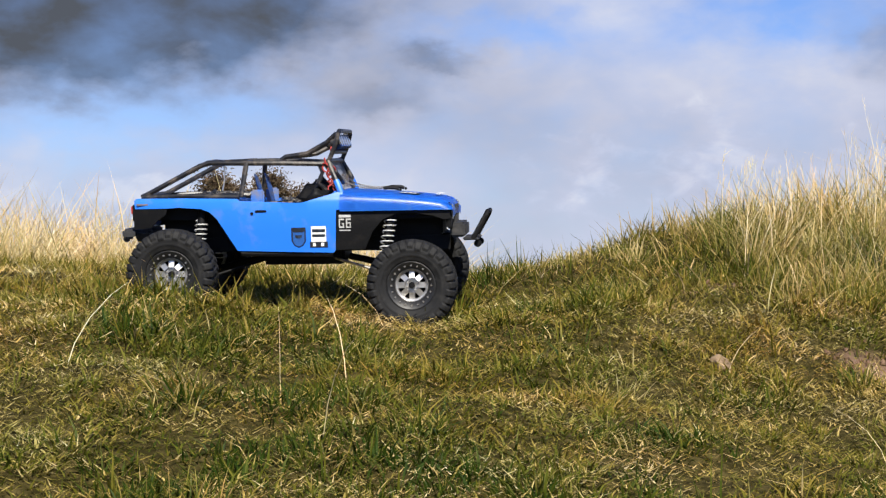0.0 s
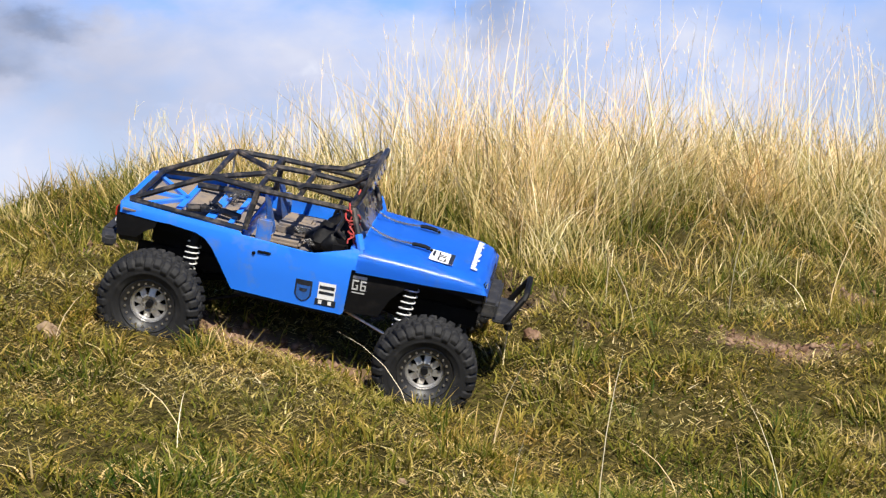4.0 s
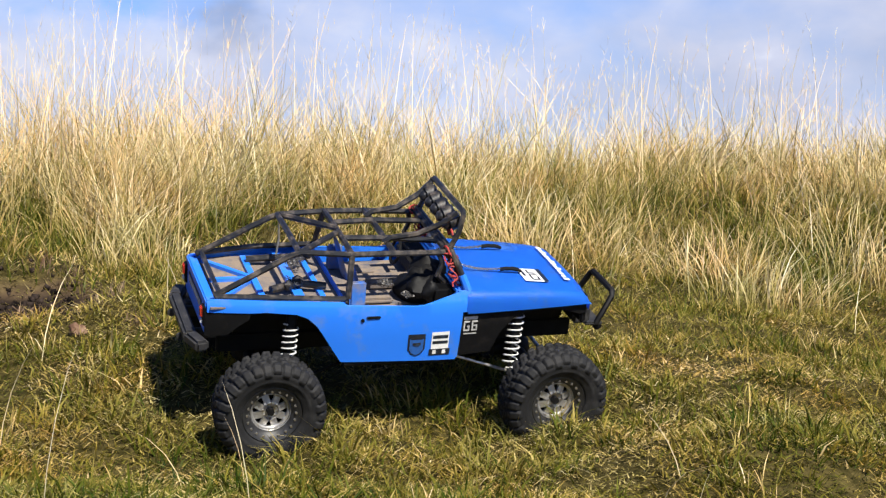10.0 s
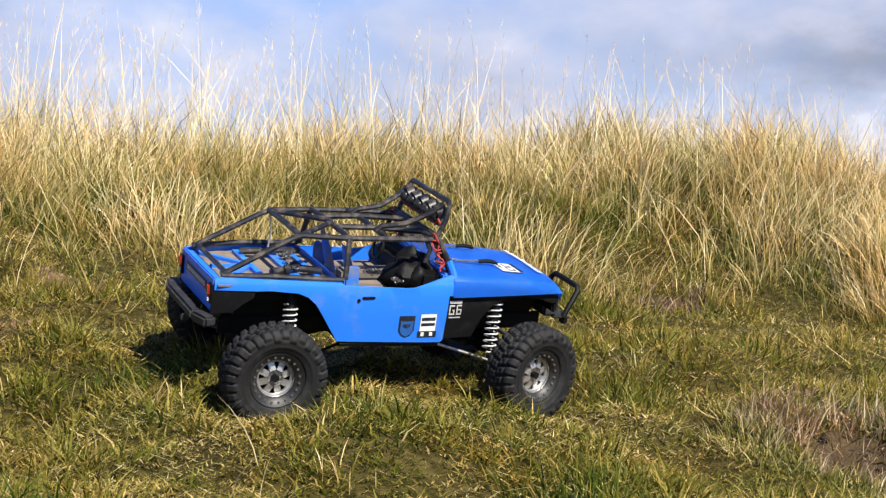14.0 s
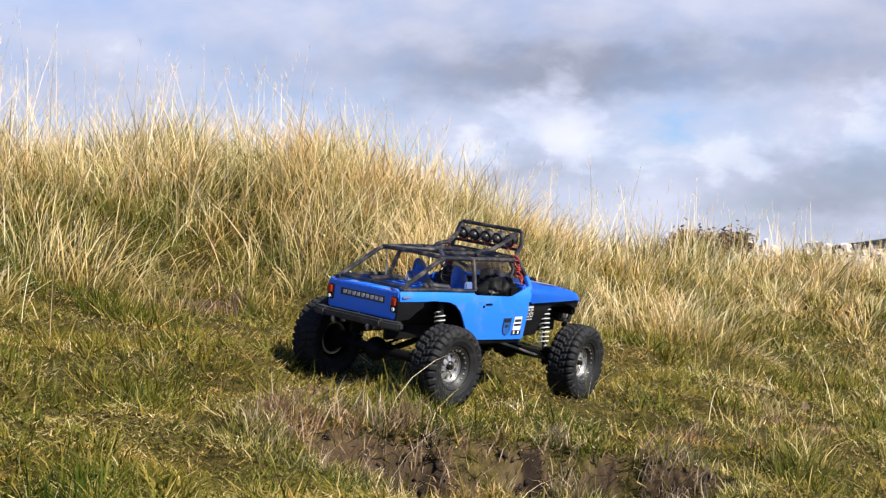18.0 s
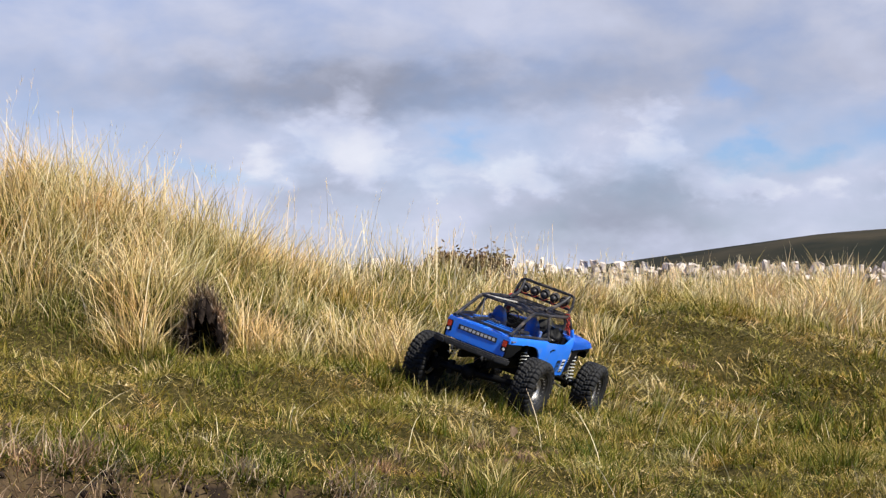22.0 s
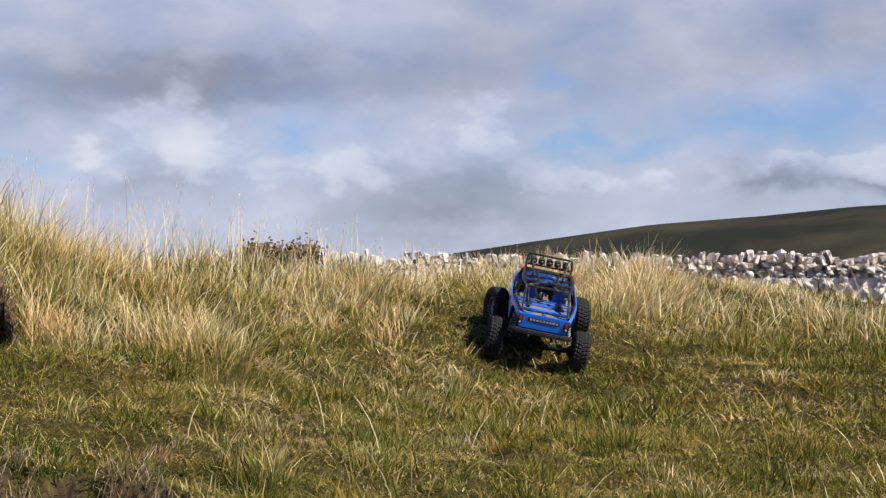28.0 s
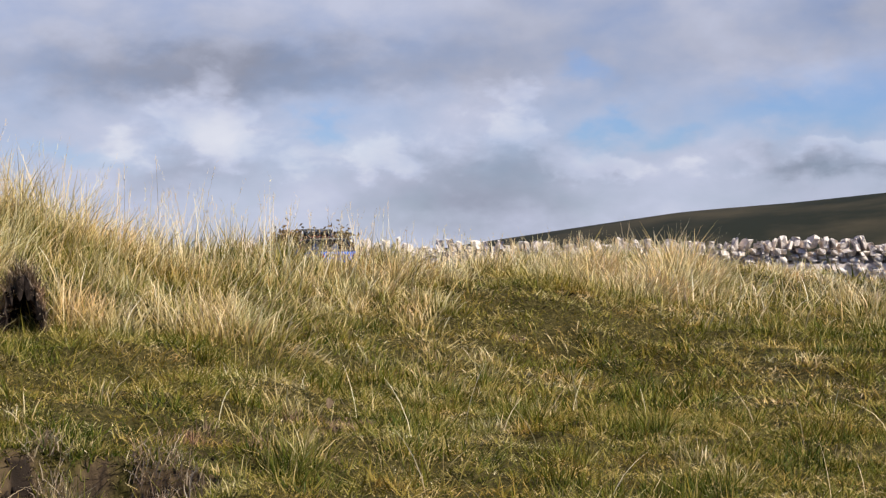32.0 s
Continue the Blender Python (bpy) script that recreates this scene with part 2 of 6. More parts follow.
MAT_DEAD = blade_material("dead_growth", [(0.0, (0.060, 0.040, 0.028)), (0.4, (0.25, 0.165, 0.105)), (0.75, (0.46, 0.33, 0.21)), (1.0, (0.68, 0.56, 0.43))], 0.7, 0.10)
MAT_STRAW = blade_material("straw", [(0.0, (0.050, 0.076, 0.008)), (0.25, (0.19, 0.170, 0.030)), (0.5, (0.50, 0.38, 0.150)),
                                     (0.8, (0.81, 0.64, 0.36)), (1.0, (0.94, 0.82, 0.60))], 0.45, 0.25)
MAT_MOOR = material("moor", (0.020, 0.022, 0.015), 0.95, spots=(0.056, 0.047, 0.030), scale=0.02, spread=0.52, gloss=0.06)
MAT_BLUE = material("blue_paint", (0.020, 0.180, 0.78), 0.32, spots=(0.10, 0.20, 0.46), scale=24, spread=0.62, bump=0.04, bump_scale=60)
MAT_SEAT = material("dusty_blue", (0.03, 0.15, 0.52), 0.6, spots=(0.20, 0.18, 0.16), scale=40, spread=0.50, bump=0.2, bump_scale=200)
MAT_BLACK = material("black_plastic", (0.004, 0.004, 0.0045), 0.6, spots=(0.012, 0.0105, 0.0095), scale=60, bump=0.2, bump_scale=300, spread=0.60, gloss=0.18)
MAT_PLASTIC = material("grey_plastic", (0.016, 0.016, 0.017), 0.60, spots=(0.06, 0.056, 0.052), scale=80, bump=0.3, bump_scale=260, spread=0.58)
MAT_CAGE = material("cage_paint", (0.011, 0.011, 0.012), 0.40, spots=(0.11, 0.088, 0.068), scale=75, bump=0.2, bump_scale=400, spread=0.57)
MAT_RUBBER = material("rubber", (0.0085, 0.0085, 0.009), 0.72, spots=(0.026, 0.025, 0.024), scale=60, bump=0.3, bump_scale=500, spread=0.58, gloss=0.3)
MAT_RIM = material("rim_metal", (0.50, 0.49, 0.48), 0.42, 0.8, spots=(0.28, 0.265, 0.25), scale=140, spread=0.56, bump=0.1, bump_scale=300)
MAT_RING = material("ring_metal", (0.010, 0.010, 0.011), 0.5, 0.0, spots=(0.025, 0.024, 0.022), scale=160, spread=0.56)
MAT_STEEL = material("bare_steel", (0.60, 0.58, 0.55), 0.35, 0.9, spots=(0.20, 0.16, 0.12), scale=200, spread=0.56)
MAT_CHROME = material("lamp_glass", (0.35, 0.36, 0.38), 0.15, 0.6, spots=(0.22, 0.19, 0.15), scale=200, spread=0.6)
MAT_WHITE = material("white_print", (0.78, 0.78, 0.76), 0.45, spots=(0.58, 0.54, 0.47), scale=120, spread=0.6)
MAT_CHAIN = material("dull_steel", (0.16, 0.155, 0.15), 0.45, 0.7, spots=(0.07, 0.06, 0.05), scale=200, spread=0.55)
MAT_SPRING = material("spring_paint", (0.60, 0.60, 0.58), 0.45, spots=(0.36, 0.34, 0.31), scale=150, spread=0.58)
MAT_MARK = material("grey_print", (0.50, 0.50, 0.49), 0.5, spots=(0.28, 0.27, 0.25), scale=300, spread=0.55)
MAT_DECAL_DARK = material("dark_print", (0.012, 0.014, 0.020), 0.45, spots=(0.03, 0.05, 0.09), scale=200, spread=0.6)
MAT_DECAL_BLUE = material("blue_print", (0.018, 0.10, 0.36), 0.45, spots=(0.02, 0.06, 0.2), scale=260, spread=0.55)
MAT_RED = material("red_lens", (0.42, 0.035, 0.015), 0.25, spots=(0.3, 0.05, 0.03), scale=120, spread=0.6)
MAT_REDCORD = material("red_cord", (0.42, 0.035, 0.03), 0.7, spots=(0.22, 0.05, 0.04), scale=240, bump=0.4, bump_scale=900)
MAT_DUST = material("dusty_floor", (0.20, 0.155, 0.115), 0.95, spots=(0.07, 0.075, 0.10), scale=42, bump=0.6, bump_scale=350, spread=0.52)
MAT_CLUMP = material("tan_clump", (0.24, 0.165, 0.095), 0.9, spots=(0.12, 0.075, 0.045), scale=90, bump=0.8, bump_scale=260, spread=0.52)
MAT_STONE = material("limestone", (0.74, 0.65, 0.58), 0.9, spots=(0.56, 0.48, 0.42), scale=11, bump=0.8, bump_scale=40, spread=0.52, gloss=0.06)
MAT_BARK = material("bark", (0.05, 0.042, 0.035), 0.95, spots=(0.09, 0.075, 0.06), scale=12, bump=0.8, bump_scale=60, gloss=0.06)
MAT_HEATHER = blade_material("heather_leaves", [(0.0, (0.10, 0.062, 0.030)), (0.5, (0.19, 0.125, 0.06)), (1.0, (0.30, 0.21, 0.11))])
MAT_THORN = blade_material("thorn_leaves", [(0.0, (0.055, 0.038, 0.022)), (0.5, (0.11, 0.078, 0.045)), (1.0, (0.19, 0.135, 0.08))])


def haze_material():
    m = bpy.data.materials.new("dusty_pane")
    m.use_nodes = True
    t = m.node_tree
    bsdf = t.nodes["Principled BSDF"]
    bsdf.inputs["Base Color"].default_value, bsdf.inputs["Roughness"].default_value = (0.33, 0.30, 0.27, 1), 0.5
    clear = wire(t, "ShaderNodeBsdfTransparent")
    n = wire(t, "ShaderNodeTexNoise")
    n.inputs["Scale"].default_value, n.inputs["Detail"].default_value = 60, 5
    t.links.new(wire(t, "ShaderNodeTexCoord").outputs["Object"], n.inputs["Vector"])
    mix = wire(t, "ShaderNodeMixShader")
    t.links.new(maths(t, "ADD", maths(t, "MULTIPLY", n.outputs[0], 0.8), 0.15, True), mix.inputs[0])
    t.links.new(clear.outputs[0], mix.inputs[1])
    t.links.new(bsdf.outputs[0], mix.inputs[2])
    t.links.new(mix.outputs[0], t.nodes["Material Output"].inputs["Surface"])
    return m


MAT_HAZE = haze_material()

# ---------- ground ----------
def lattice(ix, iy, seed):
    n = (ix.astype(np.int64) * 374761393 + iy.astype(np.int64) * 668265263 + seed * 982451653) & 0x7FFFFFFF
    n = ((n ^ (n >> 13)) * 1274126177) & 0x7FFFFFFF
    return ((n ^ (n >> 16)) & 0xFFFF) / 65535.0


def waves(x, y, size, seed=0, octaves=3):
    """Smooth noise between 0 and 1 over the plan, with bumps of the given size in metres."""
    total, weight, norm = 0 * x, 1.0, 0.0
    for k in range(octaves):
        u, v = x / size * 2**k + 17.3 * k, y / size * 2**k - 9.1 * k
        iu, iv = np.floor(u), np.floor(v)
        fu, fv = u - iu, v - iv
        fu, fv = fu * fu * (3 - 2 * fu), fv * fv * (3 - 2 * fv)
        low = lattice(iu, iv, seed + k) * (1 - fu) + lattice(iu + 1, iv, seed + k) * fu
        high = lattice(iu, iv + 1, seed + k) * (1 - fu) + lattice(iu + 1, iv + 1, seed + k) * fu
        total, norm, weight = total + weight * (low * (1 - fv) + high * fv), norm + weight, weight * 0.5
    return total / norm


def step(a, b, v):
    s = np.clip((v - a) / (b - a), 0, 1)
    return s * s * (3 - 2 * s)


def crest(x):
    """The line along which the bank tops out."""
    return 2.6 + 0.4 * step(0.15, 0.8, x) + 0.25 * step(0.9, 2.2, x) + 0.3 * step(4.0, 7.0, x)


# low swells of the bank: x, how much near the track, how much above it
SWELLS = [(0.0, 0.030, 0.005), (0.8, -0.079, 0.029), (1.6, -0.018, 0.002), (2.4, 0.021, -0.036),
          (3.2, -0.005, -0.006), (4.0, -0.048, -0.034), (4.8, -0.022, -0.074), (5.6, -0.009, 0.012)]
# humps and dips in the track: x, y, height
HUMPS = [
    (-0.40, 2.20, 0.030), (0.25, 2.92, 0.045), (0.45, 2.92, 0.050), (0.64, 2.94, 0.030), (1.48, 1.71, 0.036), (1.66, 1.69, 0.030), (0.72, 2.15, -0.030), (0.80, 2.26, -0.022), (0.70, 1.96, 0.018),
    (-0.36, 2.37, -0.012), (-0.34, 2.61, -0.015), (-0.02, 2.58, -0.017), (0.25, 2.29, 0.016), (0.50, 2.15, 0.017), (0.57, 2.37, 0.023),
    (0.81, 2.35, -0.014), (0.89, 1.96, -0.019), (1.16, 2.16, 0.021), (1.24, 1.94, -0.017), (1.42, 2.14, 0.009), (1.47, 1.91, 0.020),
    (1.64, 2.09, 0.014), (1.77, 1.85, 0.041), (2.23, 1.88, 0.035), (2.93, 1.93, 0.016), (3.17, 1.98, 0.024), (3.34, 2.25, 0.019),
    (3.39, 2.03, 0.034), (3.66, 2.36, 0.011), (3.72, 2.14, 0.043), (3.93, 2.11, 0.023), (4.24, 2.24, 0.012), (4.56, 2.27, 0.029),
    (5.35, 2.49, 0.011), (5.40, 2.91, -0.012), (5.57, 3.30, -0.065), (5.59, 3.73, -0.059), (5.79, 3.21, -0.019), (5.81, 4.08, -0.026),
    (5.81, 3.64, -0.054), (6.02, 3.98, -0.021)
]
# ruts and small rises under the wheels: x, y, height
RUTS = [
    (1.42, 1.75, 0.028), (1.62, 1.74, 0.012),
    (0.07, 2.28, 0.010), (0.24, 2.29, 0.007), (0.43, 2.22, -0.015), (0.58, 2.03, 0.015), (0.71, 1.99, 0.009), (0.87, 2.01, -0.006), (1.07, 1.93, -0.006),
    (1.29, 1.90, 0.003), (1.46, 1.91, -0.005), (2.03, 1.83, 0.027), (2.23, 1.88, -0.012), (2.60, 1.87, -0.005), (2.86, 1.86, 0.007), (3.05, 1.96, 0.002),
    (3.39, 2.02, -0.006), (3.62, 2.02, 0.013), (4.02, 2.15, 0.011), (4.21, 2.22, 0.008), (4.39, 2.25, 0.004), (4.71, 2.31, 0.016), (5.00, 2.42, -0.009),
    (5.32, 2.47, 0.011), (5.79, 3.19, 0.011),
]
# bare earth: x, y, radius, depth
BARE = [
    (0.706, 2.416, 0.048, 0.008), (0.885, 2.469, 0.085, 0.030), (0.558, 2.248, 0.046, 0.008), (0.637, 2.228, 0.048, 0.008), (0.378, 2.600, 0.026, 0.006),
    (1.215, 2.241, 0.056, 0.012), (1.520, 2.563, 0.050, 0.014), (1.308, 2.246, 0.034, 0.008), (2.640, 2.647, 0.050, 0.020), (2.285, 1.888, 0.026, 0.012),
    (2.190, 1.710, 0.024, 0.030), (2.300, 1.650, 0.033, 0.050), (2.440, 1.590, 0.033, 0.050), (2.550, 1.500, 0.024, 0.040),
     (2.870, 1.625, 0.026, 0.035), (2.720, 1.560, 0.022, 0.035), (3.100, 1.610, 0.034, 0.008),
    (3.280, 1.690, 0.034, 0.010), (2.550, 1.925, 0.022, 0.005), (3.150, 2.455, 0.040, 0.012), (4.941, 2.552, 0.030, 0.015),
]


# the broken edge of the bank: points of its line in plan; the ground drops on the near side
SCARP = [(2.08, 1.80), (2.20, 1.72), (2.37, 1.64), (2.50, 1.60), (2.57, 1.52), (2.66, 1.36)]


def off_scarp(x, y):
    """Distance from the broken edge, positive above it and negative below, and how far along it the nearest point lies (0 to 1)."""
    best, sign, along = np.full(np.shape(x), 9.0), np.ones(np.shape(x)), np.zeros(np.shape(x))
    for k, ((ax, ay), (bx, by)) in enumerate(zip(SCARP, SCARP[1:])):
        dx, dy = bx - ax, by - ay
        f = np.clip(((x - ax) * dx + (y - ay) * dy) / (dx * dx + dy * dy), 0, 1)
        d = np.hypot(x - ax - f * dx, y - ay - f * dy)
        near = d < best
        best, along = np.where(near, d, best), np.where(near, (k + f) / (len(SCARP) - 1), along)
        sign = np.where(near, np.where(dx * (y - ay) - dy * (x - ax) > 0, 1.0, -1.0), sign)
    return best * sign + 0.075 * (waves(x, y, 0.10, 101, 2) - 0.5), along


def scarp_strength(along):
    return step(0.08, 0.34, along) * step(1.0, 0.85, along)


def ridge(x):
    """How far the top of the bank stands over its foot."""
    return np.interp(x, (0.3, 0.5, 0.7, 0.9, 1.7, 2.6, 3.4, 4.0, 4.6, 6.5, 7.2, 8.5), (0.0, 0.03, 0.055, 0.07, 0.10, 0.16, 0.10, 0.05, 0.0, 0.01, 0.10, 0.16))


def height(x, y):
    """The bank: it climbs away from the camera, falls slowly to the right, and levels off behind the crest."""
    x, y = np.asarray(x, float), np.asarray(y, float)
    bx = np.clip(x, -2.0, 8.5)
    by = np.clip(y, 1.0, None)
    top = crest(bx)
    by = np.where(by > top - 0.25, top - 0.25 + 0.35 * np.tanh((by - top + 0.25) / 0.35), by)
    u, v = (bx - 2.5) / 3, by - 2.2
    z = -0.206 - 0.118 * u + 0.004 * u * u + (0.123 - 0.035 * u) * v
    for sx, low, high in SWELLS:
        across = np.exp(-(((bx - sx) / 0.6) ** 2))
        z = z + across * (low * np.exp(-(((by - 1.9) / 0.35) ** 2)) + high * np.exp(-(((by - 2.35) / 0.35) ** 2)))
    # the worn lip under the track, and the rise over which the truck leaves
    lip = 1.9 + 0.17 * (bx - 1.6)
    z = z - 0.06 * step(0.10, -0.08, by - lip) * step(1.0, 1.6, bx) * step(5.4, 4.6, bx)
    z = z + 0.09 * step(2.50, 2.62, by) * np.exp(-(((bx - 3.25) / 0.35) ** 2)) + 0.07 * step(5.8, 7.5, bx)
    z = z + 0.06 * np.exp(-(((bx - 3.5) / 0.5) ** 2) - ((by - 3.05) / 0.35) ** 2)
    z = z + 0.08 * np.exp(-(((bx - 5.6) / 0.55) ** 2) - ((by - 3.05) / 0.45) ** 2)
    for hx, hy, up in HUMPS:
        z = z + up * np.exp(-((x - hx) ** 2 + (y - hy) ** 2) / 0.0256)
    for hx, hy, up in RUTS:
        z = z + up * np.exp(-((x - hx) ** 2 + (y - hy) ** 2) / 0.0144)
    z = z + ridge(bx) * step(-0.60, 0.02, y - top)
    far = np.hypot(x, y)
    z = z - 0.10 * step(0.0, 2.0, y - top - 0.2) - 0.80 * step(6.0, 20.0, far)
    z = z - 0.25 * step(1.0, -2.0, y)
    near = 1 - step(8.0, 14.0, far)
    z = z + near * (0.035 * (waves(x, y, 0.45, 3) - 0.5) + 0.030 * (waves(x, y, 0.13, 5) - 0.5) + 0.026 * (waves(x, y, 0.085, 44, 2) - 0.5))
    d, along = off_scarp(x, y)
    z = z - 0.062 * scarp_strength(along) * step(0.014, -0.016, d) * np.exp(-np.minimum(d, 0.0) ** 2 / 0.09)
    for cx, cy, r, deep in BARE:
        z = z - deep * np.exp(-(((x - cx) ** 2 + (y - cy) ** 2) / r**2) ** 2)
    return z - 40.0 * step(60.0, 300.0, far) + 1.6 * (waves(x, y, 40.0, 8) - 0.5) * step(25, 80, far)


def bareness(x, y, least=0.0):
    """How bare the earth is: 1 in the worn patches and along the broken lip."""
    b = 0 * x
    rough = waves(x, y, 0.05, 61) * 0.8 + 0.6
    for cx, cy, r, deep in BARE:
        if deep < least:
            continue
        b = np.maximum(b, step(1.25, 0.75, np.hypot((x - cx) * 0.8, y - cy) / r / rough))
    d, along = off_scarp(x, y)
    b = np.maximum(b, scarp_strength(along) * step(0.038, 0.020, np.abs(d + 0.010) / rough) * step(0.40, 0.50, waves(x, y, 0.08, 113, 2)))
    return b


def spaced(marks, gaps, reach):
    """Grid lines: even steps of the given gaps between the marks, and ever wider ones out to the horizon."""
    lines = np.concatenate([np.arange(a, b - 1e-6, g) for a, b, g in zip(marks, marks[1:], gaps)] + [[marks[-1]]])
    gap, way, out = gaps[0], 0.0, []
    while way < reach:
        gap *= 1.22
        way += gap
        out.append(way)
    out = np.array(out)
    return np.concatenate([lines[0] - out[::-1], lines, lines[-1] + out])


def mesh_of(name, co, faces, mat, smooth=False):
    me = bpy.data.meshes.new(name)
    me.vertices.add(len(co))
    me.vertices.foreach_set("co", np.asarray(co, np.float32).ravel())
    size = faces.shape[1]
    me.loops.add(faces.size)
    me.loops.foreach_set("vertex_index", faces.ravel().astype(np.int32))
    me.polygons.add(len(faces))
    me.polygons.foreach_set("loop_start", np.arange(0, faces.size, size, dtype=np.int32))
    me.update(calc_edges=True)
    if smooth:
        me.polygons.foreach_set("use_smooth", np.ones(len(faces), bool))
    me.materials.append(mat)
    return me


def grid_mesh(name, xs, ys, zs, mat):
    nx, ny = len(xs), len(ys)
    gx, gy = np.meshgrid(xs, ys)
    co = np.stack([gx, gy, zs(gx, gy)], -1).reshape(-1, 3)
    i = np.arange(nx * ny).reshape(ny, nx)
    faces = np.stack([i[:-1, :-1], i[:-1, 1:], i[1:, 1:], i[1:, :-1]], -1).reshape(-1, 4)
    return mesh_of(name, co, faces, mat, smooth=True)


def build_ground():
    me = grid_mesh("ground", spaced((-1.4, 1.9, 2.9, 7.4), (0.024, 0.013, 0.024), 2500), spaced((1.0, 1.2, 2.0, 4.0), (0.018, 0.013, 0.018), 2500), height, MAT_SOIL)
    co = np.empty(len(me.vertices) * 3, np.float32)
    me.vertices.foreach_get("co", co)
    x, y = co.reshape(-1, 3).T[:2].astype(float)
    me.attributes.new("bare", "FLOAT", "POINT").data.foreach_set("value", bareness(x, y).astype(np.float32))
    me.attributes.new("peat", "FLOAT", "POINT").data.foreach_set("value", bareness(x, y, 0.018).astype(np.float32))
    return tagged(new("ground", me), "rough grassy bank of thatch and brown soil with worn patches", "ground", kind="structure")


ground = build_ground()

# ---------- grass ----------
EYE = (0.35, 0.0)
rng = np.random.default_rng(7)


def blades(name, x, y, tall, wide, hue, lean, mat, droop=0.5, joints=2, heading=None, root=0.25, foot=None):
    """One mesh of tapered, bent blades that stand at x, y; each is darker at its root, and greener in turf and straw.
    """
    n = len(x)
    z = height(x, y) - 0.004 if foot is None else foot
    a = rng.uniform(0, 2 * np.pi, n) if heading is None else heading
    face = rng.uniform(0, np.pi, n)
    out = np.stack([np.cos(a), np.sin(a)], -1)
    side = np.stack([np.cos(face), np.sin(face), 0 * face], -1) * wide[:, None] / 2
    base = np.stack([x, y, z], -1)
    rows, shade = [], []
    for k in range(joints + 1):
        f = k / joints
        push = tall * np.sin(lean) * f * (1 - droop + droop * f)
        up = tall * f * np.cos(lean * (1 - 0.6 * droop + 0.6 * droop * f))
        at = base + np.concatenate([out * push[:, None], up[:, None]], -1)
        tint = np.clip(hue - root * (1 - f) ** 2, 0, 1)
        if k < joints:
            slim = 1 - 0.6 * f * f
            rows += [at - side * slim, at + side * slim]
            shade += [tint, tint]
        else:
            rows.append(at)
            shade.append(tint)
    size = 2 * joints + 1
    co = np.stack(rows, 1).reshape(-1, 3)
    k = np.arange(n)[:, None] * size
    tri = []
    for j in range(joints - 1):
        tri += [k + [2 * j, 2 * j + 1, 2 * j + 3], k + [2 * j, 2 * j + 3, 2 * j + 2]]
    tri.append(k + [size - 3, size - 2, size - 1])
    me = mesh_of(name, co, np.concatenate(tri), mat)
    me.attributes.new("hue", "FLOAT", "POINT").data.foreach_set("value", np.stack(shade, 1).ravel().astype(np.float32))
    return me


def fan(n, near, far, left=-34.0, right=80.0):
    """Points over the stretch of the bank in front of the camera, evenly spread."""
    r = np.sqrt(rng.uniform(near**2, far**2, n))
    a = np.radians(rng.uniform(left, right, n))
    return EYE[0] + r * np.sin(a), EYE[1] + r * np.cos(a)


def patches(x, y, size, seed):
    """Noise between 0 and 1 with its contrast raised."""
    return np.clip((waves(x, y, size, seed, 2) - 0.5) * 1.9 + 0.5, 0, 1)


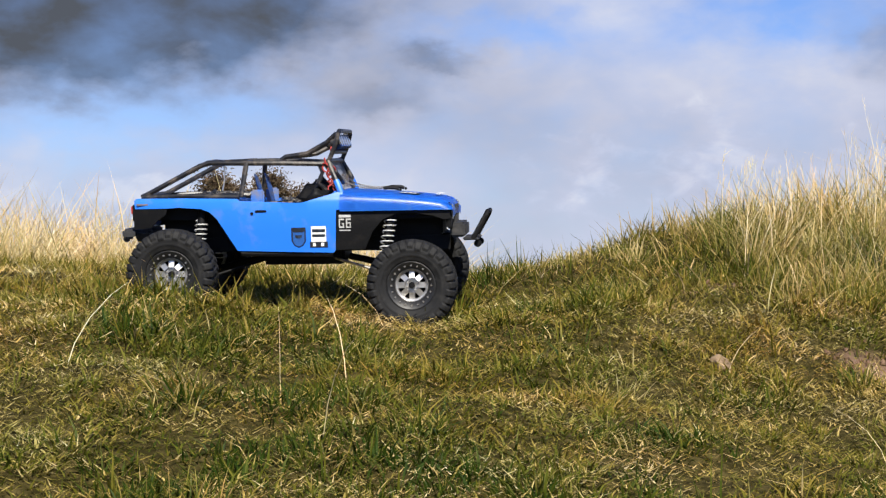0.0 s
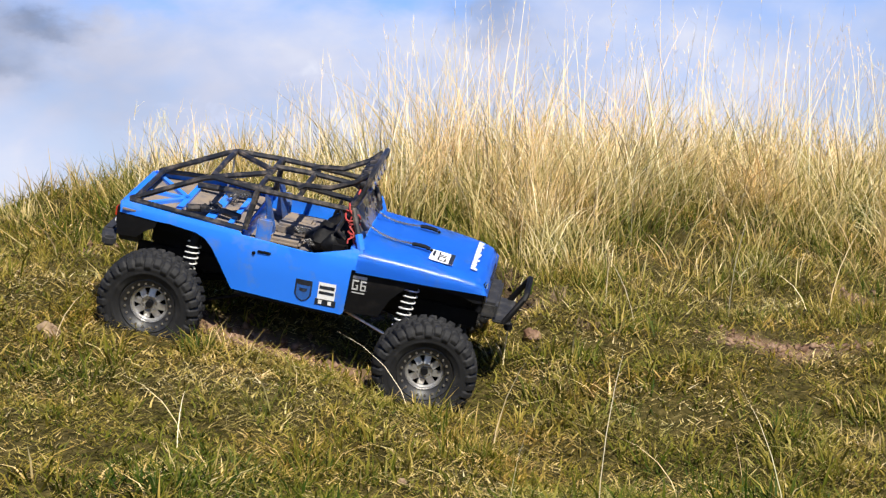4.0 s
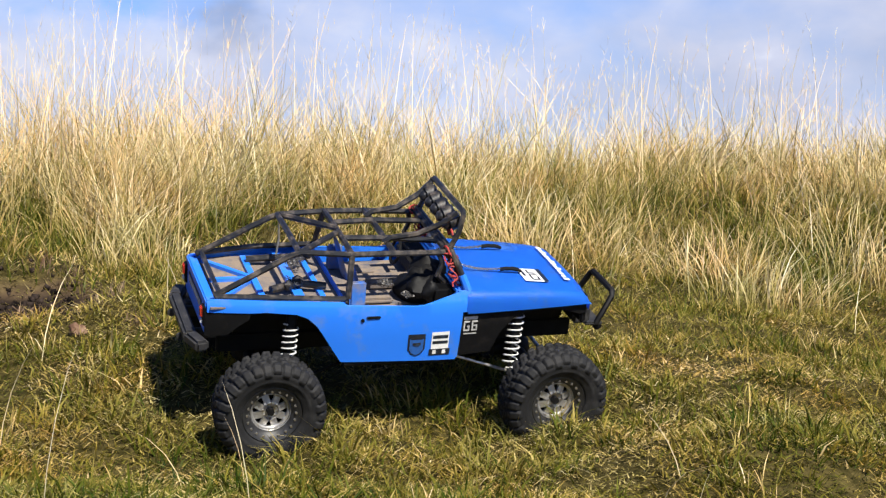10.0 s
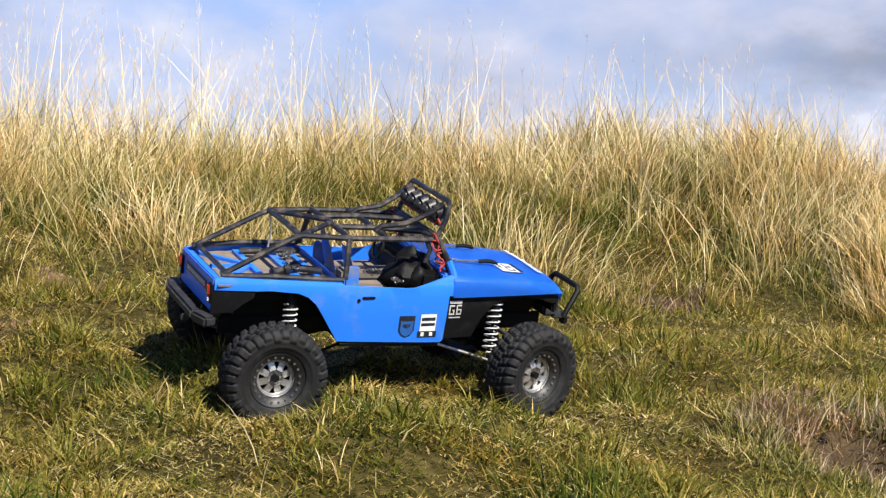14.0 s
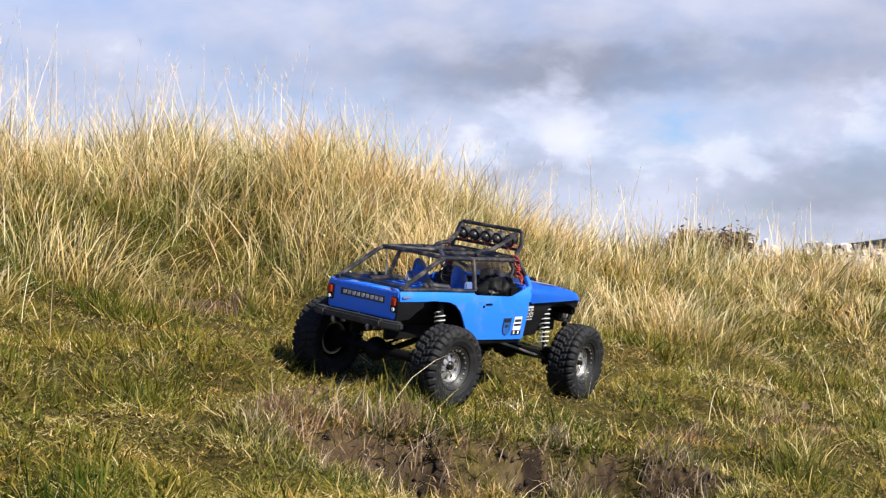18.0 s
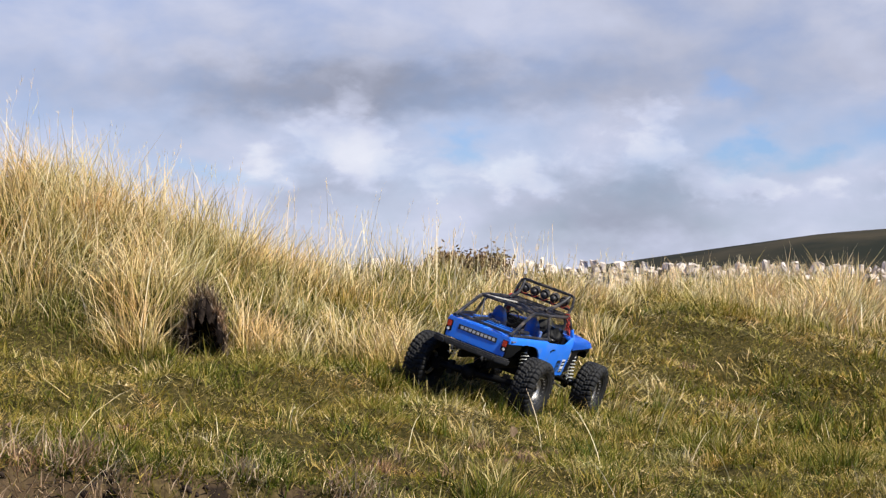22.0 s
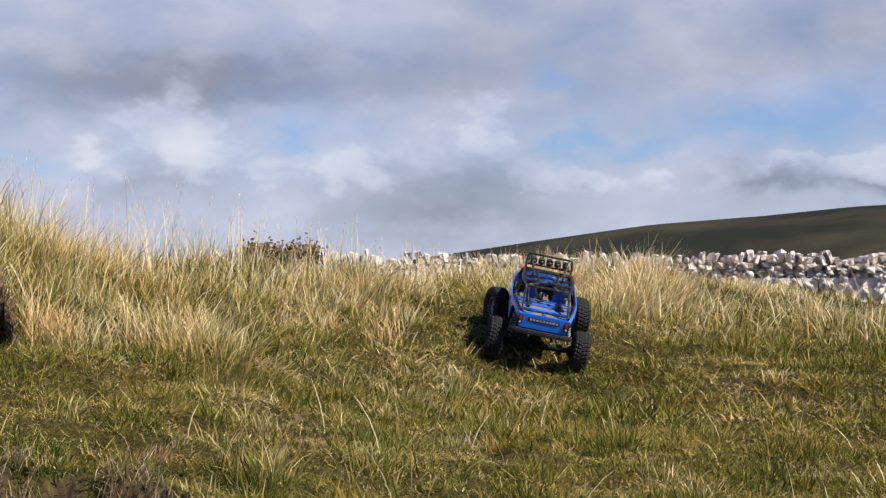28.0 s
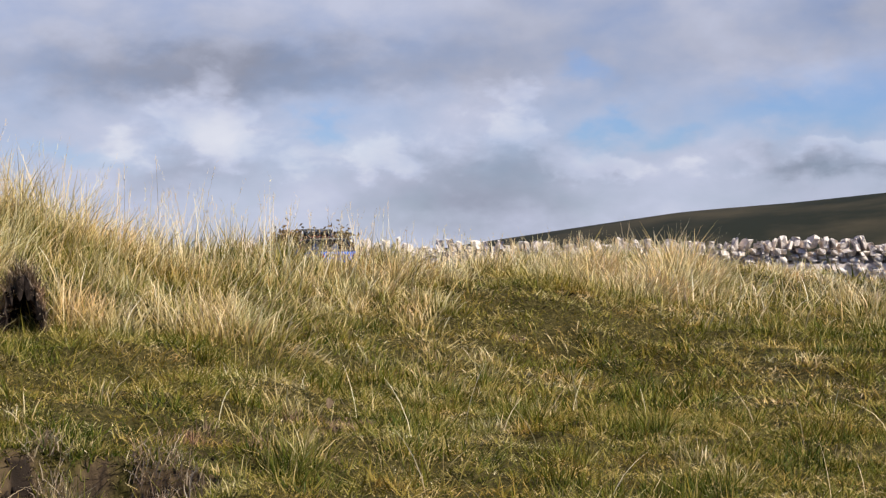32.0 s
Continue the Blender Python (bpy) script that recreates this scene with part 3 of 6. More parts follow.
def sow_turf():
    """Short matted turf in small rosettes, lumpy, from the camera's feet to the far field."""
    # rosettes, blades in each, near, far, left, right, height, width, joints, radius
    zones = [(17500, 20, 1.2, 2.45, -33, 76, 0.0215, 0.0022, 2, 0.011), (36000, 19, 2.45, 4.2, -30, 76, 0.025, 0.0028, 1, 0.014),
             (42000, 13, 4.2, 7.8, 18, 76, 0.032, 0.0050, 1, 0.022), (5000, 12, 7.8, 18.0, -22, 78, 0.08, 0.014, 1, 0.08),
             (18000, 7, 0.25, 11.0, -180, 180, 0.045, 0.016, 1, 0.05)]
    made = []
    for n, per, near, far, left, right, tall, wide, joints, radius in zones:
        cx, cy = fan(n, near, far, left, right)
        lump = patches(cx, cy, 0.085, 44)
        keep = (rng.uniform(0, 1, n) > 0.85 * bareness(cx, cy)) & (rng.uniform(0, 1, n) < (0.62 if far < 4 else 0.75) + 0.9 * lump)
        if left < -100:
            way, off = np.degrees(np.arctan2(cx - EYE[0], cy - EYE[1])), np.hypot(cx - EYE[0], cy - EYE[1])
            keep &= ~((way > -31) & (way < 76) & (off > 0.9) & (off < 7.8))
        elif far < 10:
            keep &= cy < crest(cx) + (0.5 if near < 2 else 0.9)
        cx, cy, lump = cx[keep], cy[keep], lump[keep]
        n = len(cx)
        mat_of_straw = step(0.62, 0.80, patches(cx, cy, 0.075, 71)) * step(0.30, 0.55, patches(cx, cy, 0.40, 72))
        fresh = step(0.60, 0.80, patches(cx, cy, 0.12, 83)) * (1 - mat_of_straw)
        size = (0.50 + 0.85 * lump) * (0.85 + 0.35 * patches(cx, cy, 0.30, 47)) * (1 - 0.30 * mat_of_straw + 0.20 * fresh) * rng.gamma(12, 1 / 12, n)
        tone = 0.40 + 0.28 * (patches(cx, cy, 0.55, 21) - 0.5) + 0.26 * (patches(cx, cy, 0.10, 33) - 0.5) + rng.normal(0, 0.10, n)
        tone = tone + 0.10 * np.exp(-(((cx - 2.0) / 1.1) ** 2)) + 0.12 * step(3.0, 4.4, cx)
        tone = tone + 0.34 * mat_of_straw - 0.15 * fresh
        i = np.repeat(np.arange(n), per)
        px, py = rng.normal(0, radius, len(i)), rng.normal(0, radius, len(i))
        h = tall * size[i] * rng.uniform(0.45, 1.35, len(i))
        hue = tone[i] + rng.normal(0, 0.10, len(i))
        hue = np.clip(np.where(rng.uniform(0, 1, len(i)) < 0.15, rng.uniform(0.55, 0.95, len(i)), hue), 0.02, 1)
        lean = np.abs(rng.normal(0.70, 0.42, len(i))) + 0.45 * (hue > 0.58) + 0.35 * np.hypot(px, py) / radius - 0.2 * fresh[i]
        a = np.arctan2(py, px) + rng.normal(0, 0.9, len(i))
        w = wide * rng.uniform(0.6, 1.35, len(i))
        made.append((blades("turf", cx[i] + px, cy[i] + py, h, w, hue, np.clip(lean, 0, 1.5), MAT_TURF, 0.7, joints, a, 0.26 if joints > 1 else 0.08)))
    # matted thatch of dead stalks lying between the blades
    x, y = fan(170000, 1.2, 2.45, -33, 76)
    gx, gy = fan(150000, 2.45, 4.2, -26, 76)
    fx, fy = fan(90000, 4.2, 6.8, 30, 76)
    x, y = np.concatenate([x, gx, fx]), np.concatenate([y, gy, fy])
    keep = (y < crest(x) + 0.3) & (rng.uniform(0, 1, len(x)) > 0.7 * bareness(x, y))
    x, y = x[keep], y[keep]
    n = len(x)
    far = np.hypot(x - EYE[0], y - EYE[1])
    hue = np.clip(0.30 + 0.45 * patches(x, y, 0.09, 71) + rng.normal(0, 0.12, n), 0.1, 1)
    made.append(blades("litter", x, y, rng.uniform(0.005, 0.016, n), 0.0009 + 0.0006 * far * rng.uniform(0.4, 1.0, n), hue, rng.uniform(1.05, 1.5, n), MAT_TURF, 0.2, 1,
                       None, 0.0, height(x, y) + rng.uniform(0.0, 0.010, n)))
    labels = ["short green and straw-coloured turf of the near bank", "short green turf with straw tips along the track",
              "grassy turf on the farther bank", "pale rough grass of the far field", "rough green grass round the bank",
              "tan litter of dead stalks between the blades"]
    for me, label in zip(made, labels):
        tagged(new("turf", me), label, "grass", kind="stuff")


sow_turf()

# tussocks of long dry grass that stand out: x, y, height, spread
TUSSOCKS = [
    (0.86, 2.88, 0.30, 0.06), (1.08, 2.95, 0.30, 0.08), (1.97, 3.40, 0.30, 0.10), (2.35, 3.42, 0.30, 0.10),
    (2.87, 3.12, 0.29, 0.10), (2.60, 3.15, 0.28, 0.09), (3.30, 3.05, 0.22, 0.12), (2.10, 2.70, 0.15, 0.07), (2.45, 2.80, 0.17, 0.08),
    (1.75, 2.82, 0.17, 0.09), (3.62, 2.40, 0.12, 0.07), (3.78, 2.46, 0.11, 0.07), (4.05, 2.98, 0.17, 0.12), (3.05, 2.78, 0.18, 0.09),
    (3.15, 2.98, 0.27, 0.10), (3.45, 3.05, 0.27, 0.12), (3.70, 3.08, 0.26, 0.12), (3.95, 3.22, 0.24, 0.12), (3.35, 2.95, 0.23, 0.10),
    (1.30, 3.02, 0.32, 0.10), (1.62, 3.12, 0.32, 0.10),
    (3.09, 2.60, 0.17, 0.04), (3.31, 2.52, 0.16, 0.04), (3.26, 2.68, 0.20, 0.05), (3.04, 2.52, 0.12, 0.035), (3.38, 2.46, 0.12, 0.04), (3.20, 2.62, 0.13, 0.03),
    (6.50, 2.95, 0.24, 0.07), (6.72, 3.02, 0.32, 0.07), (6.30, 2.95, 0.17, 0.09), (7.3, 2.6, 0.13, 0.12),
]


# where the truck goes over the top, pressed and short: x, y
TRACK = [(5.15, 2.52), (5.28, 2.62), (5.40, 2.75), (5.52, 2.92), (5.60, 3.10), (5.63, 3.30), (5.64, 3.53), (5.74, 3.70), (5.84, 3.88), (5.97, 4.07)]


def reach(x):
    """How tall the crest grass stands along the bank."""
    return float(np.interp(x, (0.45, 0.62, 0.84, 1.05, 2.4, 3.2, 3.8, 4.2, 4.8, 5.4, 6.0, 9.0), (0.34, 0.42, 0.72, 1.03, 1.00, 0.80, 0.74, 0.76, 0.72, 0.52, 0.46, 0.46)))


def sow_tall():
    xs, ys, hs, hue, lean, ang = [], [], [], [], [], []

    def tuft(x, y, tall, r, count, tone, hang=None):
        if tall > 0.05 and min(math.hypot(x - u, y - v) for u, v in TRACK) < 0.27:
            return
        px, py = rng.normal(0, r, count), rng.normal(0, r, count)
        xs.append(x + px), ys.append(y + py)
        short = rng.uniform(0, 1, count) < 0.25
        hs.append(tall * np.where(short, rng.uniform(0.25, 0.6, count), rng.triangular(0.35, 0.75, 1.15, count)))
        hue.append(rng.normal(tone, 0.14, count) - 0.22 * short)
        if hang is None:
            wind, blow = rng.normal(-0.2, 1.6), rng.uniform(0.0, 0.75)
            vx = 0.6 * px / r + blow * math.cos(wind) + rng.normal(0, 0.8, count)
            vy = 0.6 * py / r + blow * math.sin(wind) + rng.normal(0, 0.8, count)
            lean.append(0.08 + 0.42 * np.hypot(vx, vy) + 0.6 * (rng.uniform(0, 1, count) < 0.10))
            ang.append(np.arctan2(vy, vx))
        else:
            lean.append(rng.normal(1.15, 0.2, count))
            ang.append(rng.normal(hang, 0.7, count))
    for x, y, tall, r in TUSSOCKS:
        tuft(x, y, max(0.1, tall - 0.7 * float(ridge(x)) * float(step(-0.5, 0.0, y - crest(x)))), r, int(200 + 2800 * r), 0.74)
    # the low end of the bank, where the tufts rise out of the turf
    for _ in range(90):
        x, y = rng.uniform(0.05, 0.70), rng.uniform(2.78, 3.05)
        tuft(x, y, float(np.interp(x, (0.05, 0.3, 0.45, 0.7), (0.03, 0.055, 0.09, 0.14))) * rng.uniform(0.6, 1.2), rng.uniform(0.015, 0.035), 60, rng.uniform(0.25, 0.7))
    # looser tufts of mixed growth on the slope below the track
    for x, y, tall, tone in ((2.83, 1.45, 0.085, 0.60), (2.88, 1.50, 0.070, 0.45), (2.78, 1.42, 0.060, 0.35), (2.96, 1.66, 0.060, 0.5), (3.16, 1.78, 0.070, 0.6), (3.75, 1.95, 0.060, 0.55),
                             (2.62, 1.40, 0.050, 0.5), (3.40, 1.70, 0.050, 0.35), (3.05, 1.45, 0.050, 0.3), (4.10, 2.00, 0.060, 0.5)):
        tuft(x, y, tall, 0.022, 95, tone)
    for _ in range(980):
        x = 0.42 + 9.2 * rng.uniform() ** 1.2
        back = 1.2 * rng.uniform() ** 1.2 - 0.08
        y = crest(x) - 0.03 + back
        thick = float(patches(np.array([x]), np.array([y]), 0.20, 95)[0])
        if rng.uniform() > 0.25 + 0.9 * thick:
            continue
        tall = rng.uniform(0.20, 0.36) * reach(x) * (0.6 + 0.4 * min(1.0, max(0.0, back + 0.05) / 0.25))
        tall = max(0.09, tall - 0.65 * float(ridge(x))) * (0.45 + 1.0 * float(waves(np.array([x]), np.array([y]), 0.5, 91)[0]))
        tuft(x, y, tall, rng.uniform(0.025, 0.08), int(rng.uniform(70, 180)), 0.33 + 0.42 * thick + rng.normal(0, 0.14) - 0.15 * float(step(1.1, 0.8, x)))
    # shorter tufts that thin out down the slope, thick in the straw-filled stretches
    for _ in range(1150):
        x = 0.45 + 7.2 * rng.uniform()
        f = rng.uniform() ** 1.5
        y = crest(x) - 0.06 - (0.46 + 0.26 * float(step(2.0, 3.0, x)) * float(step(5.2, 4.2, x))) * f
        thick = float(patches(np.array([x]), np.array([y]), 0.22, 97)[0])
        if rng.uniform() > 0.3 + thick:
            continue
        tall = rng.uniform(0.07, 0.135) * (0.75 + 0.6 * thick) * (1.15 - 0.6 * f)
        tuft(x, y, tall, rng.uniform(0.015, 0.045), int(rng.uniform(35, 85)), 0.30 + 0.36 * thick + rng.normal(0, 0.10) + 0.06 * float(step(3.0, 4.0, x)))
    # low tufts in the turf before the track
    for _ in range(260):
        x, y = (float(q[0]) for q in fan(1, 1.35, 3.1, -22, 76))
        if y < crest(x) - 0.5:
            tuft(x, y, rng.uniform(0.028, 0.055), rng.uniform(0.008, 0.028), int(rng.uniform(20, 50)), rng.uniform(0.10, 0.70))
    # ragged sods on and under the broken edge
    for _ in range(190):
        f = rng.uniform(0.0, 0.95) * (len(SCARP) - 1)
        k = int(f)
        (ax, ay), (bx, by) = SCARP[k], SCARP[k + 1]
        off = rng.choice((-0.10, -0.06, -0.02, 0.05)) + rng.normal(0, 0.02)
        tuft(ax + (f - k) * (bx - ax) + 0.45 * off, ay + (f - k) * (by - ay) + 0.89 * off, rng.uniform(0.018, 0.042), rng.uniform(0.010, 0.022), 36, rng.uniform(0.12, 0.66))
    # tussocks of the right-hand slope
    for _ in range(100):
        x, y = (float(q[0]) for q in fan(1, 2.2, 5.5, 44, 76))
        if y < crest(x) - 0.2:
            tuft(x, y, rng.uniform(0.035, 0.075), rng.uniform(0.015, 0.04), int(rng.uniform(40, 90)), rng.uniform(0.35, 0.8))
    # straw behind the low end of the bank
    for _ in range(230):
        x, y = rng.uniform(-2.8, -0.05), rng.uniform(4.3, 6.2)
        tuft(x, y, rng.uniform(0.22, 0.38), rng.uniform(0.05, 0.12), 130, rng.uniform(0.62, 0.88))
    # far field beyond the bank
    for _ in range(420):
        d, a = rng.uniform(5.5, 16), math.radians(rng.uniform(-20, 78))
        tuft(EYE[0] + d * math.sin(a), EYE[1] + d * math.cos(a), rng.uniform(0.10, 0.22), 0.10 + 0.012 * d, 60, rng.uniform(0.6, 0.9))
    x, y, tall, hue, lean, ang = (np.concatenate(v) for v in (xs, ys, hs, hue, lean, ang))
    keep = rng.uniform(0, 1, len(x)) > bareness(x, y)
    far = np.hypot(x - EYE[0], y - EYE[1])
    wide = (0.0008 + 0.00030 * far) * rng.uniform(0.55, 1.25, len(x)) * np.where(far > 5, 1.3, 1.0)
    v = [q[keep] for q in (x, y, tall, wide, hue, np.clip(lean, 0, 1.4))]
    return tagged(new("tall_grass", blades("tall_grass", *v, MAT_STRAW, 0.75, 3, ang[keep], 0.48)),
                  "tall pale dry grass along the top of the bank", "grass", kind="stuff")


tall_grass = sow_tall()


def sow_dead():
    """Brown dead growth: tufts that hang over the broken edge, wiry roots in its face, and heather round the deep hole."""
    xs, ys, hs, hue, lean, ang = [], [], [], [], [], []

    def tuft(x, y, tall, r, count, tone, way, tilt):
        xs.append(x + rng.normal(0, r, count)), ys.append(y + rng.normal(0, r, count))
        hs.append(tall * rng.uniform(0.4, 1.2, count))
        hue.append(rng.normal(tone, 0.16, count))
        lean.append(np.abs(rng.normal(tilt, 0.35, count)))
        ang.append(rng.normal(way, 0.9, count))
    for _ in range(120):
        f = rng.uniform(0.05, 0.9) * (len(SCARP) - 1)
        k = int(f)
        (ax, ay), (bx, by) = SCARP[k], SCARP[k + 1]
        x, y = ax + (f - k) * (bx - ax), ay + (f - k) * (by - ay)
        back = rng.normal(0.005, 0.04)
        if float(waves(np.array([x]), np.array([y]), 0.11, 131, 2)[0]) < 0.42:
            continue
        tuft(x + 0.45 * back, y + 0.89 * back, rng.uniform(0.03, 0.06), rng.uniform(0.008, 0.02), 30, rng.uniform(0.6, 1.0), -2.04, 0.85)
    for cx, cy, r, tall, count in ((2.64, 2.66, 0.05, 0.04, 16),
                                   (2.80, 1.60, 0.06, 0.028, 12), (3.20, 1.66, 0.07, 0.025, 8), (1.52, 2.57, 0.05, 0.025, 8), (0.89, 2.47, 0.08, 0.025, 10)):
        for _ in range(count):
            tuft(cx + rng.normal(0, r), cy + rng.normal(0, r), tall * rng.uniform(0.6, 1.2), 0.009, 40, rng.uniform(0.15, 0.6), rng.uniform(0, 6.3), 0.5)
    x, y, tall, hue, lean, ang = (np.concatenate(v) for v in (xs, ys, hs, hue, lean, ang))
    far = np.hypot(x - EYE[0], y - EYE[1])
    wide = (0.0007 + 0.00035 * far) * rng.uniform(0.5, 1.2, len(x))
    tagged(new("dead_growth", blades("dead_growth", x, y, tall, wide, np.clip(hue, 0, 1), np.clip(lean, 0, 1.5), MAT_DEAD, 0.7, 2, ang, 0.2)),
           "brown dead grass and heather round the broken earth", "grass", kind="stuff")


sow_dead()


def sow_wisps():
    """Thin flowering stems with feathery heads that stand over the rest."""
    n = 2600
    x = 0.45 + 7.5 * rng.uniform(0, 1, n) ** 1.25
    y = crest(x) - 0.12 + 1.2 * rng.uniform(0, 1, n)
    tall = np.maximum(rng.uniform(0.26, 0.47, n) * np.array([reach(q) for q in x]) * rng.uniform(0.8, 1.05, n) - 0.6 * ridge(x), 0.12)
    lean, a = np.abs(rng.normal(0.26, 0.24, n)), rng.normal(0.3, 1.4, n)
    gx, gy = fan(190, 1.5, 4.2, -22, 76)
    keep = gy < crest(gx) - 0.1
    gx, gy = gx[keep], gy[keep]
    x, y = np.concatenate([x, gx]), np.concatenate([y, gy])
    tall = np.concatenate([tall, rng.uniform(0.06, 0.17, len(gx))])
    lean = np.clip(np.concatenate([lean, 0.32 + np.abs(rng.normal(0.25, 0.35, len(gx)))]), 0, 1.3)
    a = np.concatenate([a, rng.uniform(0, 6.3, len(gx))])
    far = np.hypot(x - EYE[0], y - EYE[1])
    hue = rng.uniform(0.85, 1.0, len(x))
    tagged(new("grass_stems", blades("grass_stems", x, y, tall, 0.0006 + 0.00022 * far, hue, lean, MAT_STRAW, 0.7, 4, a, 0.1)),
           "thin pale flowering stems standing over the grass", "grass", kind="stuff")
    # the feathery heads: short hairs along the top quarter of each tall stem
    i = np.repeat(np.arange(n), 11)
    f = rng.uniform(0.74, 1.0, len(i))
    push = tall[i] * np.sin(lean[i]) * f * (0.3 + 0.7 * f)
    up = tall[i] * f * np.cos(lean[i] * (0.58 + 0.42 * f))
    hx, hy = x[i] + np.cos(a[i]) * push, y[i] + np.sin(a[i]) * push
    size = rng.uniform(0.010, 0.024, len(i))
    tagged(new("grass_heads", blades("grass_heads", hx, hy, size, 0.0003 + 0.00012 * far[i], rng.uniform(0.7, 0.95, len(i)), np.abs(rng.normal(0.4, 0.25, len(i))), MAT_STRAW, 0.5, 1,
                                    a[i] + rng.normal(0, 1.2, len(i)), 0.0, height(x[i], y[i]) + up)),
           "pale feathery seed heads on the stems", "grass", kind="stuff")


sow_wisps()


# ---------- earth clods in the worn patches ----------
def sow_clods(name, dark, mat, label):
    co, faces = [], []
    base = [Vector(v) for v in ((1, 0, 0), (-0.5, 0.87, 0), (-0.5, -0.87, 0), (0.2, 0.3, 0.8), (0.1, -0.2, -0.8))]
    tri = ((0, 1, 3), (1, 2, 3), (2, 0, 3), (1, 0, 4), (2, 1, 4), (0, 2, 4))
    spots = [(cx + r * rng.normal(0, 0.5), cy + r * rng.normal(0, 0.5)) for cx, cy, r, deep in BARE if (deep > 0.018) == dark for _ in range(int((4200 if dark else 3600) * r))]
    for x, y in spots:
        size = 0.0022 + (0.0068 if dark else 0.0060) * rng.uniform() ** 2.5
        turn = Euler(tuple(rng.uniform(0, 6.3, 3))).to_matrix()
        at = Vector((x, y, float(height(np.array(x), np.array(y))) + size * 0.3))
        k = len(co)
        co += [at + turn @ (v * size * rng.uniform(0.7, 1.3)) for v in base]
        faces += [(k + a, k + b, k + c) for a, b, c in tri]
    tagged(new(name, mesh_of(name, np.array(co), np.array(faces), mat)), label, "earth", kind="stuff")


sow_clods("earth_clods", False, MAT_EARTH, "crumbled pale brown earth in the worn patches")
sow_clods("peat_crumbs", True, MAT_PEAT, "dark crumbled peat in the broken bank")
# ---------- the model truck: x forward, y to its left, z up from the ground between its wheels ----------
def part(name, bm, mat, parent=None, label="", smooth=True):
    me = bpy.data.meshes.new(name)
    bmesh.ops.recalc_face_normals(bm, faces=bm.faces)
    bm.to_mesh(me)
    bm.free()
    if smooth:
        me.shade_smooth()
        me.set_sharp_from_angle(angle=radians(38))
    me.materials.append(mat)
    ob = new(name, me)
    ob.parent = parent
    return tagged(ob, label)


def add_box(bm, x0, x1, y0, y1, z0, z1, bevel=0.0, turn=None):
    m = Matrix.Translation(((x0 + x1) / 2, (y0 + y1) / 2, (z0 + z1) / 2))
    made = bmesh.ops.create_cube(bm, size=1, matrix=m @ (turn or Matrix()) @ Matrix.Diagonal((abs(x1 - x0), abs(y1 - y0), abs(z1 - z0), 1)))
    if bevel:
        edges = {e for v in made["verts"] for e in v.link_edges}
        bmesh.ops.bevel(bm, geom=list(edges), offset=bevel, segments=2, affect="EDGES")
    return bm


def box(*a, **k):
    return add_box(bmesh.new(), *a, **k)


def add_tube(bm, points, radius, sides=8, closed=False):
    pts = [Vector(p) for p in points]
    rings, n = [], len(pts)
    side = None
    for i, p in enumerate(pts):
        a = pts[(i - 1) % n] if closed or i else p
        b = pts[(i + 1) % n] if closed or i < n - 1 else p
        way = (b - a).normalized()
        if side is None:
            side = way.orthogonal().normalized()
        side = (side - way * side.dot(way)).normalized()
        up = way.cross(side)
        rings.append([bm.verts.new(p + radius * (math.cos(q) * side + math.sin(q) * up)) for q in (2 * math.pi * k / sides for k in range(sides))])
    pairs = list(zip(rings, rings[1:])) + ([(rings[-1], rings[0])] if closed else [])
    for r, s in pairs:
        for k in range(sides):
            bm.faces.new((r[k], r[(k + 1) % sides], s[(k + 1) % sides], s[k]))
    if not closed:
        bm.faces.new(rings[0][::-1])
        bm.faces.new(rings[-1])
    return bm


def tube(points, radius, sides=8, closed=False):
    return add_tube(bmesh.new(), points, radius, sides, closed)


def ball(bm, at, r, sub=2):
    bmesh.ops.create_icosphere(bm, subdivisions=sub, radius=r, matrix=Matrix.Translation(at))
    return bm


def disc(bm, at, axis, r, deep, sides=20):
    turn = Vector(axis).to_track_quat("Z", "Y").to_matrix().to_4x4()
    bmesh.ops.create_cone(bm, cap_ends=True, segments=sides, radius1=r, radius2=r, depth=deep, matrix=Matrix.Translation(at) @ turn)
    return bm


def lathe(bm, profile, sides, closed=True):
    """Turns a profile of (y, radius) about the y axis."""
    rings = [[bm.verts.new((r * math.cos(a), y, r * math.sin(a))) for y, r in profile] for a in (2 * math.pi * k / sides for k in range(sides))]
    m = len(profile)
    for k in range(sides):
        a, b = rings[k], rings[(k + 1) % sides]
        for j in range(m if closed else m - 1):
            bm.faces.new((a[j], a[(j + 1) % m], b[(j + 1) % m], b[j]))
    return bm


def half_width(x):
    """Half the body's width along its length, softly curved."""
    near = [float(np.interp(x + d, (-0.225, -0.18, -0.08, 0.02, 0.07, 0.15, 0.215), (0.069, 0.079, 0.0925, 0.0935, 0.0905, 0.084, 0.0765))) for d in (-0.02, -0.01, 0.0, 0.01, 0.02)]
    return sum(near) / 5


